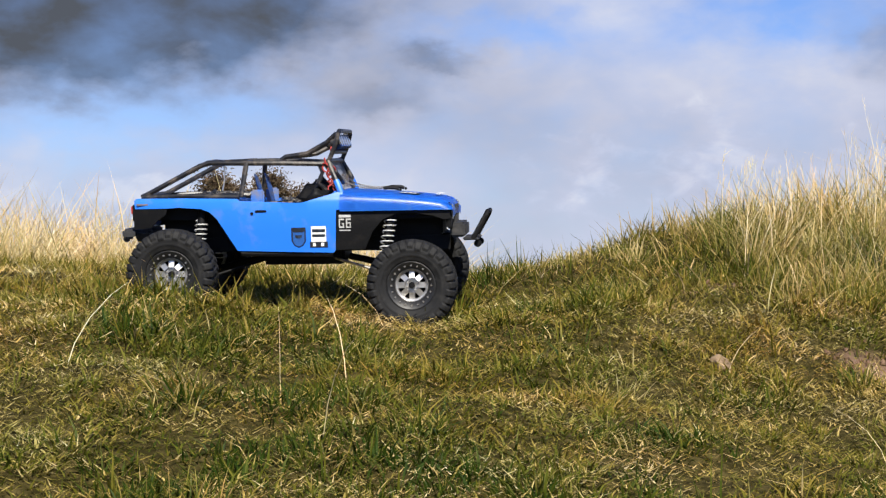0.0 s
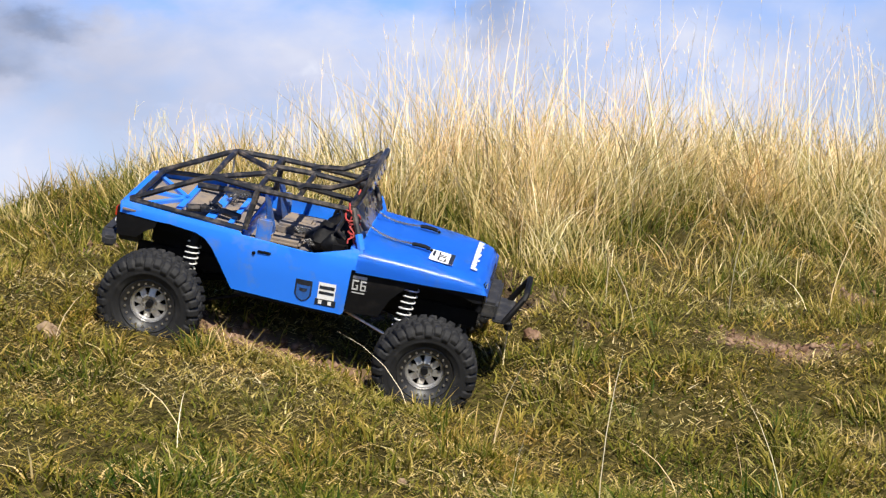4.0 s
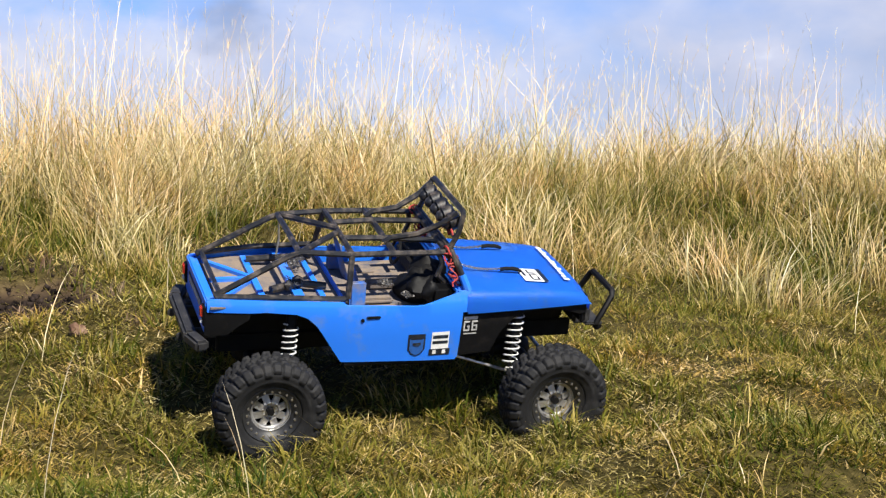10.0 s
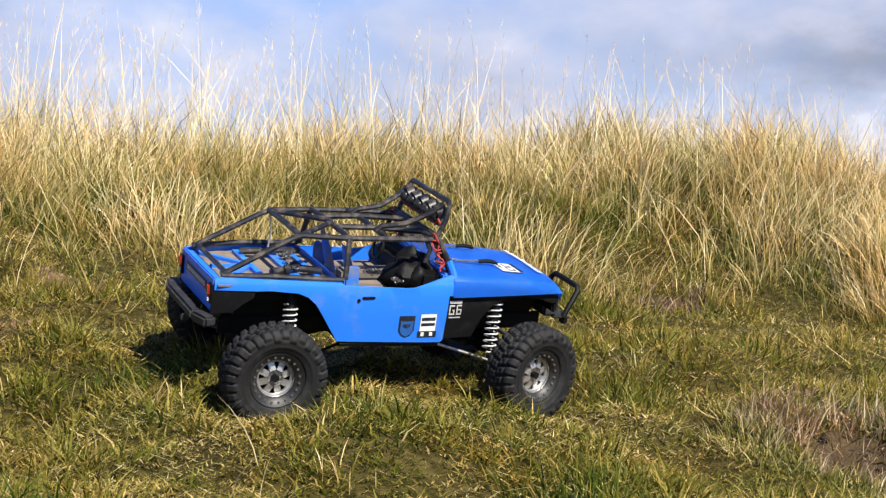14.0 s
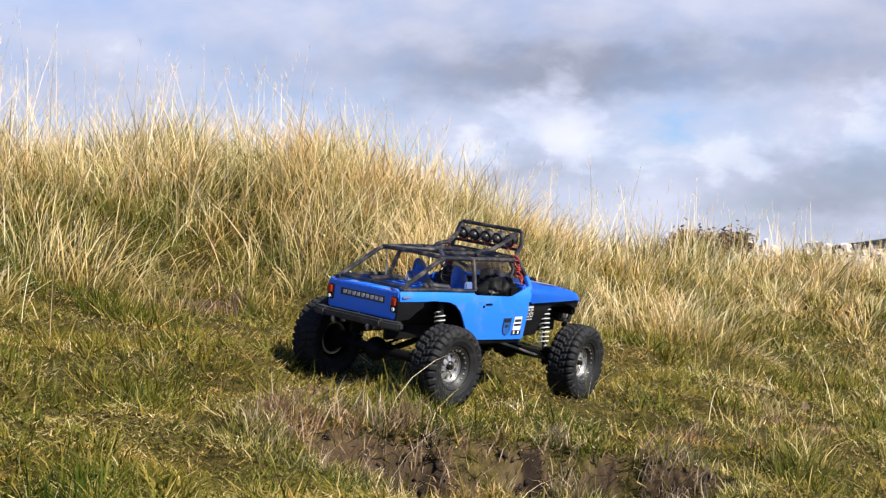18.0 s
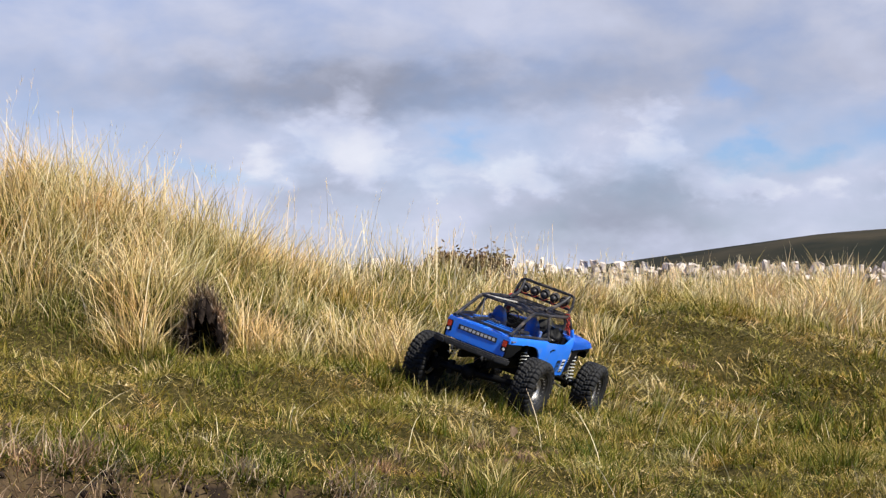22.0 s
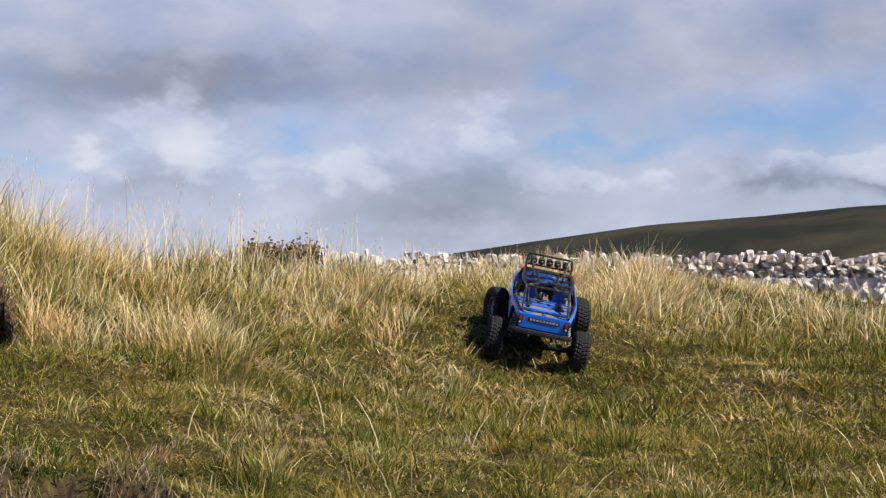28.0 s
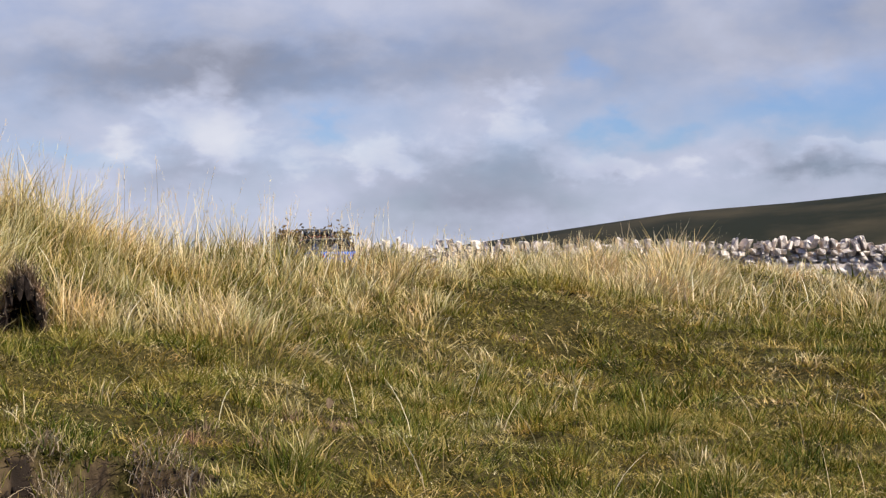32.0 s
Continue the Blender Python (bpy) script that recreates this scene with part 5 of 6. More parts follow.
    bm.faces.new(vs)
    bmesh.ops.solidify(bm, geom=list(bm.faces), thickness=0.0012)
    part("windscreen_pane", bm, MAT_HAZE, truck, "dusty clear plastic windscreen", smooth=False)
    # tail
    part("tail_panel", box(-0.2235, -0.2195, -0.069, 0.069, 0.1265, 0.1675, bevel=0.0015), MAT_BLUE, truck, "blue tail panel with dark lettering plate")
    part("name_plate", box(-0.2244, -0.2236, -0.043, 0.043, 0.1475, 0.1575), MAT_DECAL_DARK, truck)
    for k in range(9):
        y = -0.0395 + k * 0.0089
        part("plate_mark", box(-0.2250, -0.2244, y, y + 0.0058, 0.1498, 0.1553), MAT_MARK, truck)
    # load deck: blue ribs on a dusty floor
    part("deck", box(-0.219, -0.074, -0.074, 0.074, 0.1590, 0.1610), MAT_DUST, truck, "dusty tan load deck")
    for a, b, w in (((-0.217, -0.066), (-0.217, 0.066), 0.010), ((-0.208, -0.060), (-0.160, 0.0), 0.006), ((-0.208, 0.060), (-0.160, 0.0), 0.006), ((-0.208, 0.0), (-0.160, 0.0), 0.006),
                    ((-0.160, -0.066), (-0.160, 0.066), 0.007), ((-0.120, -0.070), (-0.120, 0.070), 0.011), ((-0.095, -0.072), (-0.095, 0.072), 0.006)):
        a, b = Vector((*a, 0.1628)), Vector((*b, 0.1628))
        way = b - a
        bm = bmesh.new()
        turn = Matrix.Rotation(math.atan2(way.y, way.x), 4, "Z")
        bmesh.ops.create_cube(bm, size=1, matrix=Matrix.Translation((a + b) / 2) @ turn @ Matrix.Diagonal((way.length, w, 0.0042, 1)))
        part("deck_rib", bm, MAT_BLUE, truck)
    part("cabin_floor", box(-0.074, 0.056, -0.080, 0.080, 0.1440, 0.1470), MAT_DUST, truck, "dusty tan cabin floor")
    part("bulkhead", box(-0.0765, -0.0735, -0.078, 0.078, 0.1450, 0.1650), MAT_BLUE, truck)
    part("centre_console", box(-0.050, 0.030, -0.012, 0.012, 0.147, 0.160, bevel=0.003), MAT_DUST, truck)
    bm = box(0.022, 0.052, -0.076, 0.076, 0.150, 0.176, bevel=0.006)
    part("dashboard", bm, MAT_BLACK, truck, "black dashboard, dusty")
    ring = [(0.012 + 0.004 * math.sin(a), 0.038 + 0.0145 * math.cos(a), 0.174 + 0.0135 * math.sin(a)) for a in (2 * math.pi * k / 20 for k in range(20))]
    bm = tube(ring, 0.0018, 6, closed=True)
    add_tube(bm, [(0.012, 0.038, 0.174), (0.028, 0.038, 0.168)], 0.002)
    part("steering_wheel", bm, MAT_BLACK, truck)
    bm = bmesh.new()
    for x, y, z, r in ((0.020, -0.046, 0.166, 0.020), (0.030, -0.030, 0.172, 0.019), (0.008, -0.038, 0.160, 0.017), (0.030, -0.058, 0.166, 0.016), (0.032, -0.010, 0.168, 0.015)):
        made = bmesh.ops.create_icosphere(bm, subdivisions=3, radius=r, matrix=Matrix.Translation((x, y, z)))
        for v in made["verts"]:
            v.co += (v.co - Vector((x, y, z))) * 0.5 * noise.noise(v.co * 70)
    part("gear_bag", bm, MAT_BLACK, truck, "black fabric bundle behind the windscreen")
    # chains and hooks on the deck and the cabin floor
    r = random.Random(4)
    for at, size in (((-0.125, -0.040, 0.168), 0.020), ((-0.110, 0.020, 0.168), 0.018), ((-0.020, -0.030, 0.160), 0.016), ((0.000, -0.060, 0.158), 0.014)):
        bm = bmesh.new()
        p = Vector(at)
        for k in range(34):
            q = Vector(at) + Vector((r.uniform(-1, 1), r.uniform(-1, 1), r.uniform(0.0, 0.5))) * size
            way = (q - p).normalized() * 0.0045
            add_tube(bm, [p + way * 0.5 * math.cos(w) + way.orthogonal().normalized() * 0.0014 * math.sin(w) for w in (2 * math.pi * j / 7 for j in range(7))], 0.0006, 4, closed=True)
            p = p + way if (q - p).length > 0.006 else q
        part("loose_chain", bm, MAT_CHAIN, truck, "tangle of dull metal chain")
    part("red_wire", tube([(0.047, -0.064 + 0.008 * k, 0.2300 + 0.005 * math.sin(2.2 * k)) for k in range(17)], 0.0012, 5), MAT_REDCORD, truck, "red wire along the light bar")
    # cross members of the cage
    for x, y, z in ((-0.123, 0.0605, 0.2150), (-0.067, 0.0700, 0.2145), (0.040, 0.0665, 0.2120), (-0.02, 0.0695, 0.2140)):
        part("cage_tube", tube([(x, -y, z), (x, 0, z + 0.0015), (x, y, z)], 0.0034), MAT_CAGE, truck)
    part("cage_tube", tube([(-0.208, -0.062, 0.1725), (-0.208, 0.062, 0.1725)], 0.0030), MAT_CAGE, truck)
    # light bar
    hoop = [(0.0430, -0.0640, 0.2120), (0.0530, -0.0655, 0.2350), (0.0575, -0.0620, 0.2520), (0.0580, -0.0560, 0.2555), (0.0580, 0.0560, 0.2555), (0.0575, 0.0620, 0.2520), (0.0530, 0.0655, 0.2350), (0.0430, 0.0640, 0.2120)]
    bar = part("light_bar", tube(hoop, 0.0032), MAT_CAGE, truck, "black tubular light bar")
    part("light_rail", tube([(0.0500, -0.0640, 0.2270), (0.0500, 0.0640, 0.2270)], 0.0026), MAT_CAGE, bar)
    for k in range(5):
        y = -0.046 + 0.023 * k
        bm = bmesh.new()
        disc(bm, (0.0520, y, 0.2405), (1, 0, 0.35), 0.0098, 0.0110, 20)
        ball(bm, (0.0450, y, 0.2380), 0.0070)
        lamp = part("spot_lamp", bm, MAT_CAGE, bar, "small round black spot lamp")
        part("lamp_glass", disc(bmesh.new(), (0.0580, y, 0.2426), (1, 0, 0.35), 0.0085, 0.0016, 20), MAT_CHROME, lamp)
    # red cord wound round the pillar, and loose wires
    for s in (-1, 1):
        bm = bmesh.new()
        wound = random.Random(31 + s)
        for k in range(9):
            c = Vector((0.041 + 0.0016 * k, s * (0.0665 + 0.0006 * k), 0.2150 - 0.0042 * k)) + Vector([wound.uniform(-0.002, 0.002) for _ in range(3)])
            tilt = Euler((wound.uniform(-0.9, 0.9), wound.uniform(-0.9, 0.9), 0)).to_matrix()
            size = wound.uniform(0.0045, 0.0068)
            add_tube(bm, [c + tilt @ Vector((size * math.cos(a), size * math.sin(a), 0.0016 * math.sin(2 * a + k))) for a in (2 * math.pi * j / 12 for j in range(12))], 0.0010, 5, closed=True)
        add_tube(bm, [Vector((0.048, s * 0.068, 0.206)) + Vector((0.004 * math.sin(1.7 * k), s * 0.002 * k, -0.0042 * k)) for k in range(8)], 0.0010, 5)
        part("red_cord", bm, MAT_REDCORD, truck, "red cord wound round the windscreen pillar")
        part("wire", tube([(0.030, s * 0.062, 0.214), (0.036, s * 0.068, 0.200), (0.030, s * 0.070, 0.186), (0.040, s * 0.066, 0.176)], 0.0030, 7), MAT_CAGE, truck, "dusty grey wire")
        part("wire", tube([(0.046, s * 0.060, 0.212), (0.054, s * 0.064, 0.200), (0.060, s * 0.058, 0.190), (0.060, s * 0.040, 0.185)], 0.0028, 7), MAT_CAGE, truck, "dusty grey wire")
    # chassis
    bm = bmesh.new()
    for s in (-1, 1):
        add_box(bm, -0.205, 0.205, s * 0.030, s * 0.036, 0.092, 0.112, bevel=0.001)
    add_box(bm, -0.055, 0.060, -0.042, 0.042, 0.074, 0.100, bevel=0.005)
    add_box(bm, -0.190, 0.195, -0.036, 0.036, 0.112, 0.140, bevel=0.003)
    part("chassis", bm, MAT_BLACK, truck, "black chassis rails and skid plate")
    part("under_tray", box(-0.075, 0.055, -0.080, 0.080, 0.098, 0.143), MAT_BLACK, truck)
    part("rear_tray", box(-0.218, -0.074, -0.060, 0.060, 0.138, 0.1585), MAT_BLACK, truck)
    part("front_tray", box(0.056, 0.204, -0.066, 0.066, 0.136, 0.1500), MAT_BLACK, truck)
    part("drive_shaft", tube([(-0.060, 0.012, 0.082), (-0.140, 0.018, 0.063)], 0.0048, 10), MAT_BLACK, truck)
    part("drive_shaft", tube([(0.060, 0.012, 0.082), (0.145, 0.018, 0.063)], 0.0048, 10), MAT_BLACK, truck)
    # bumpers
    bm = bmesh.new()
    add_box(bm, 0.205, 0.226, -0.046, 0.046, 0.1090, 0.1290, bevel=0.003)
    add_box(bm, 0.222, 0.244, -0.042, 0.042, 0.1045, 0.1085, bevel=0.0015)
    front = part("front_bumper", bm, MAT_PLASTIC, truck, "grey-black plastic winch bumper")
    part("bumper_hoop", tube([(0.236, -0.040, 0.106), (0.254, -0.036, 0.138), (0.256, -0.031, 0.1425), (0.256, 0.031, 0.1425), (0.254, 0.036, 0.138), (0.236, 0.040, 0.106)], 0.0036), MAT_BLACK, front)
    for s in (-1, 1):
        part("tow_ring", disc(bmesh.new(), (0.242, s * 0.030, 0.0995), (0, 1, 0), 0.0052, 0.004, 14), MAT_BLACK, front)
    bm = bmesh.new()
    add_box(bm, -0.2440, -0.2300, -0.056, 0.056, 0.1150, 0.1270, bevel=0.003)
    for s in (-1, 1):
        add_box(bm, -0.2400, -0.2240, s * 0.052, s * 0.084, 0.1140, 0.1265, bevel=0.003, turn=Matrix.Rotation(s * -0.30, 4, "Z"))
        add_box(bm, -0.2300, -0.2020, s * 0.028, s * 0.034, 0.1080, 0.1200, bevel=0.001)
    rear = part("rear_bumper", bm, MAT_PLASTIC, truck, "black plastic rear bumper, scuffed")
    for s in (-1, 1):
        part("tow_ring", disc(bmesh.new(), (-0.2440, s * 0.034, 0.1120), (0, 1, 0), 0.0046, 0.003, 14), MAT_PLASTIC, rear)
    # rear tank struts between cage and deck
    part("hanging_strap", tube([(-0.123, 0.052, 0.213), (-0.122, 0.050, 0.190), (-0.126, 0.046, 0.168)], 0.0012, 5), MAT_STEEL, truck)
    bm = bmesh.new()
    add_tube(bm, [(-0.150, -0.050, 0.169), (-0.118, -0.036, 0.170), (-0.088, -0.046, 0.169)], 0.0045, 8)
    ball(bm, (-0.118, -0.036, 0.172), 0.0075, 1)
    ball(bm, (-0.130, -0.046, 0.171), 0.0065, 1)
    part("recovery_gear", bm, MAT_CAGE, truck, "tangled dark recovery gear on the deck")
    part("spare_strut", tube([(-0.160, 0.046, 0.168), (-0.120, 0.040, 0.171), (-0.086, 0.050, 0.168)], 0.0042, 8), MAT_CAGE, truck)


WHEELS, AXLES = build_wheels(), build_axles()
build_truck()

# ---------- beyond the bank: dry-stone wall, moor, thorn tree, bush ----------
def rough_stone(seed):
    r = random.Random(seed)
    bm = bmesh.new()
    bmesh.ops.create_cube(bm, size=1)
    bmesh.ops.bevel(bm, geom=list(bm.edges), offset=0.14, segments=1, affect="EDGES")
    for v in bm.verts:
        v.co += Vector((r.uniform(-0.17, 0.17), r.uniform(-0.17, 0.17), r.uniform(-0.17, 0.17)))
    me = bpy.data.meshes.new("stone")
    bm.to_mesh(me)
    bm.free()
    me.materials.append(MAT_STONE)
    return me


def build_wall():
    """A field wall of rough limestone with upright coping stones, running across the view."""
    r = random.Random(11)
    stones = [rough_stone(k) for k in range(11)]
    start, along = Vector((18.9, 12.3, 0)), Vector((0.585, -0.811, 0))
    turn = math.atan2(along.y, along.x)
    base = -1.39
    core = bmesh.new()
    for k in range(40):
        s = -10 + k * 0.55
        at = start + along * (s + 0.275)
        bmesh.ops.create_cube(core, size=1, matrix=Matrix.Translation((at.x, at.y, base + 0.48)) @ Matrix.Rotation(turn, 4, "Z") @ Matrix.Diagonal((0.56, 0.37, 0.98, 1)))
    wall = tagged(part("stone_wall", core, MAT_STONE, None), "pale grey dry-stone field wall with upright coping stones", "wall")
    rest_co, rest_faces = [], []
    z = base
    courses = [0.20, 0.19, 0.18, 0.13, 0.10, 0.08, 0.07, 0.07, 0.06, 0.06]
    for level, high in enumerate(courses + [0.15]):
        coping = level == len(courses)
        s = -10.0
        while s < 12.0:
            long = r.uniform(0.03, 0.09) if coping else r.uniform(0.05, 0.12)
            tall = high * (r.uniform(0.25, 1.1) if coping else r.uniform(0.75, 1.25))
            at = start + along * (s + long / 2) + Vector((0, 0, z + tall / 2))
            m = (Matrix.Translation(at + Vector((r.uniform(-0.05, 0.05), r.uniform(-0.05, 0.05), r.uniform(-0.03, 0.03)))) @ Matrix.Rotation(turn + r.uniform(-0.12, 0.12), 4, "Z")
                 @ Matrix.Rotation(r.uniform(-0.45, 0.45) if coping else r.uniform(-0.18, 0.18), 4, "Y") @ Matrix.Diagonal((long * 0.98, r.uniform(0.34, 0.46), tall, 1)))
            me = stones[r.randrange(11)]
            if level >= len(courses) - 1 and -3.5 < s < 9.0:
                ob = new("stone", me)
                ob.parent, ob.matrix_basis = wall, m
            else:
                k = len(rest_co)
                rest_co += [m @ v.co for v in me.vertices]
                for f in me.polygons:
                    for j in range(1, len(f.vertices) - 1):
                        rest_faces.append((k + f.vertices[0], k + f.vertices[j], k + f.vertices[j + 1]))
            s += long + (r.uniform(0.0, 0.03) if coping else 0.008)
        z += high
    ob = new("wall_stones", mesh_of("wall_stones", np.array(rest_co), np.array(rest_faces), MAT_STONE))
    ob.parent = wall
    tagged(ob, "lower courses of rough pale stone", kind="stuff")


build_wall()


def build_moor():
    """A dark moor that rises on the far side of the valley."""
    bearings = np.radians(np.linspace(44, 110, 90))
    depth = np.linspace(0, 1, 14)
    b, d = np.meshgrid(bearings, depth)
    rise = np.interp(np.degrees(b), (44, 52, 53.6, 56.7, 60.5, 64, 67, 75, 95, 110), (-0.9, -0.45, -0.2, 0.25, 0.78, 1.05, 1.35, 1.8, 2.2, 1.5))
    dist = 320 + 260 * d
    top = np.tan(np.radians(rise - 0.12)) * 580
    z = -45 + (top + 45) * np.sin(d * np.pi / 2) + 2.2 * (waves(dist * np.sin(b), dist * np.cos(b), 45.0, 15) - 0.5) * (1 - d * 0.8)
    co = np.stack([dist * np.sin(b), dist * np.cos(b), z], -1).reshape(-1, 3)
    i = np.arange(co.shape[0]).reshape(b.shape)
    faces = np.stack([i[:-1, :-1], i[:-1, 1:], i[1:, 1:], i[1:, :-1]], -1).reshape(-1, 4)
    tagged(new("moor_hill", mesh_of("moor_hill", co, faces, MAT_MOOR, smooth=True)), "dark heather moor across the valley", "hill", kind="structure")


build_moor()


def leaf_cloud(name, centres, per, spread, size, mat, parent, label=""):
    """A crown of many small bent leaves round the given centres, with gaps."""
    r = np.random.default_rng(5)
    c = np.repeat(np.array(centres), per, 0)
    p = c + r.normal(0, 1, c.shape) * spread
    a, b = r.normal(0, 1, p.shape), r.normal(0, 1, p.shape)
    a /= np.linalg.norm(a, axis=1)[:, None]
    b -= a * (a * b).sum(1)[:, None]
    b /= np.linalg.norm(b, axis=1)[:, None]
    s = size * r.uniform(0.6, 1.4, len(p))[:, None]
    co = np.stack([p - a * s, p + b * s * 0.45, p + a * s, p - b * s * 0.45], 1).reshape(-1, 3)
    k = np.arange(len(p))[:, None] * 4
    me = mesh_of(name, co, np.concatenate([k + [0, 1, 2], k + [0, 2, 3]]), mat)
    me.attributes.new("hue", "FLOAT", "POINT").data.foreach_set("value", np.repeat(r.uniform(0, 1, len(p)), 4).astype(np.float32))
    ob = new(name, me)
    ob.parent = parent
    return tagged(ob, label)


def build_thorn():
    """A wind-bent thorn tree far behind the bank."""
    r = random.Random(3)
    foot = Vector((-4.40, 39.5, -2.12))
    bm = bmesh.new()
    add_tube(bm, [foot, foot + Vector((0.08, 0, 0.8)), foot + Vector((0.2, 0.05, 1.7)), foot + Vector((0.15, 0, 2.3))], 0.16, 8)
    ends = []
    for k in range(15):
        a = 2 * math.pi * k / 15
        reach = r.uniform(0.5, 1.7)
        tip = foot + Vector((0.15 + reach * math.cos(a), reach * math.sin(a) * 0.8, r.uniform(3.2, 4.0)))
        mid = foot + Vector((0.15, 0, 2.0)) + (tip - foot - Vector((0.15, 0, 2.0))) * 0.5 + Vector((0, 0, 0.15))
        add_tube(bm, [foot + Vector((0.15, 0, r.uniform(1.4, 2.2))), mid, tip], 0.045, 6)
        ends += [tip, mid.lerp(tip, 0.6)]
    tree = tagged(part("thorn_tree", bm, MAT_BARK), "dark wind-bent thorn tree on the skyline", "tree")
    leaf_cloud("crown", [tuple(e) for e in ends], 1500, 0.15, 0.034, MAT_THORN, tree, "sparse dark olive crown")
    foot = Vector((6.84, 4.95, -0.47))
    bm = bmesh.new()
    tips = []
    for k in range(16):
        a = 2 * math.pi * k / 16
        tip = foot + Vector((0.14 * math.cos(a) * r.uniform(0.4, 1.1), 0.12 * math.sin(a), r.uniform(0.28, 0.42)))
        add_tube(bm, [foot, foot.lerp(tip, 0.5) + Vector((0.01, 0, 0.03)), tip], 0.004, 5)
        tips += [tip, foot.lerp(tip, 0.7), foot.lerp(tip, 0.45)]
    bush = tagged(part("heather_bush", bm, MAT_BARK), "low brown heather bush behind the bank", "bush")
    leaf_cloud("foliage", [tuple(e) for e in tips], 800, 0.026, 0.010, MAT_HEATHER, bush)


build_thorn()


def build_hollow():
    """A dark hollow under an overhang of sod and roots, in the face of the bank."""
    r = random.Random(21)
    at = Vector((3.17, 2.47, float(height(np.array(3.17), np.array(2.47))) - 0.015))
    away, side = Vector((0.67, 0.74, 0.0)), Vector((0.74, -0.67, 0.0))
    bm = bmesh.new()
    n, m = 26, 9
    shells = []
    for thick in (0.0, 1.0):
        rings = []
        for j in range(m):
            f = j / (m - 1)
            row = []
            for k in range(n + 1):
                a = math.pi * k / n
                rough = noise.noise(Vector((6 * math.cos(a), 6 * math.sin(a) + 3 * thick, 4 * f)) * 0.8)
                grow = 1 + 0.30 * rough + thick * (0.28 + 0.25 * noise.noise(Vector((9 * a, 7 * f, 2.0))))
                shrink = 1 - 0.55 * f * f
                wide, high = 0.034 * grow * shrink, 0.108 * grow * shrink
                back = 0.115 * f + 0.012 * rough - (0.022 * math.sin(a) if f == 0 else 0.0)
                row.append(bm.verts.new(at + side * wide * math.cos(a) + away * back + Vector((0, 0, high * math.sin(a)))))
            rings.append(row)
        shells.append(rings)
        for p, q in zip(rings, rings[1:]):
            for k in range(n):
                bm.faces.new((p[k], p[k + 1], q[k + 1], q[k]))
        if not thick:
            bm.faces.new(rings[-1])
    for k in range(n):
        bm.faces.new((shells[0][0][k], shells[0][0][k + 1], shells[1][0][k + 1], shells[1][0][k]))
    hollow = tagged(part("earth_hollow", bm, MAT_PEAT), "dark hollow under torn sod in the bank", "hollow")
    # torn roots and dead heather round its mouth, longer grass hanging over the top
    x, y, z, tall, hue, lean, ang = [], [], [], [], [], [], []
    facing = math.atan2(-0.74, -0.67)
    for k in range(900):
        a = math.pi * r.uniform(0.06, 0.94)
        f = r.uniform(0.0, 0.45) ** 1.4
        g = r.uniform(1.1, 1.5)
        p = at + side * 0.034 * g * math.cos(a) + away * (0.115 * f) + Vector((0, 0, 0.108 * g * math.sin(a) - 0.006))
        x.append(p.x), y.append(p.y), z.append(p.z)
        top = math.sin(a)
        tall.append(r.uniform(0.02, 0.045) * (0.7 + 0.7 * top))
        hue.append(min(1, max(0, r.gauss(0.55, 0.25))))
        lean.append(abs(r.gauss(0.95, 0.35)))
        ang.append(facing + r.gauss(0, 1.0))
    v = [np.array(q) for q in (x, y, tall, [0.0019] * len(x), hue, lean)]
    ob = new("root_fringe", blades("root_fringe", *v, MAT_DEAD, 0.7, 2, np.array(ang), 0.2, np.array(z)))
    ob.parent = hollow
    tagged(ob, "brown torn roots and dead heather")


build_hollow()

# ---------- small things lying in the turf ----------
def lump(name, at, size, mat, label, category, seed, lobes=2):
    r = random.Random(seed)
    bm = bmesh.new()
    for k in range(lobes):
        shift = Vector((r.uniform(-0.8, 0.8), r.uniform(-0.5, 0.5), r.uniform(-0.2, 0.4))) * size * (k > 0)
        made = bmesh.ops.create_icosphere(bm, subdivisions=3, radius=size * r.uniform(0.7, 1.0), matrix=Matrix.Translation(shift))
        for v in made["verts"]:
            v.co += (v.co - shift) * 0.5 * noise.noise(v.co / size * 1.7 + Vector((seed, k, 0)))
    ob = part(name, bm, mat)
    ob.location = (*at, float(height(np.array(at[0]), np.array(at[1]))) + size * 0.75)
    return tagged(ob, label, category)


lump("dried_clump", (0.338, 2.157), 0.010, MAT_CLUMP, "crumbling tan dried clump lying in the turf", "dried clump", 3, 3)
lump("pebble", (0.66, 1.79), 0.004, MAT_CLUMP, "small tan pebble lying in short grass", "pebble", 5, 1)
lump("pebble", (0.975, 1.85), 0.0035, MAT_CLUMP, "small tan pebble lying in short grass", "pebble", 8, 1)
lump("earth_lump", (0.93, 2.30), 0.009, MAT_EARTH, "brown lump of earth beside a worn patch", "earth lump", 6, 2)
lump("earth_lump", (0.74, 2.40), 0.008, MAT_EARTH, "brown lump of earth beside a worn patch", "earth lump", 9, 2)


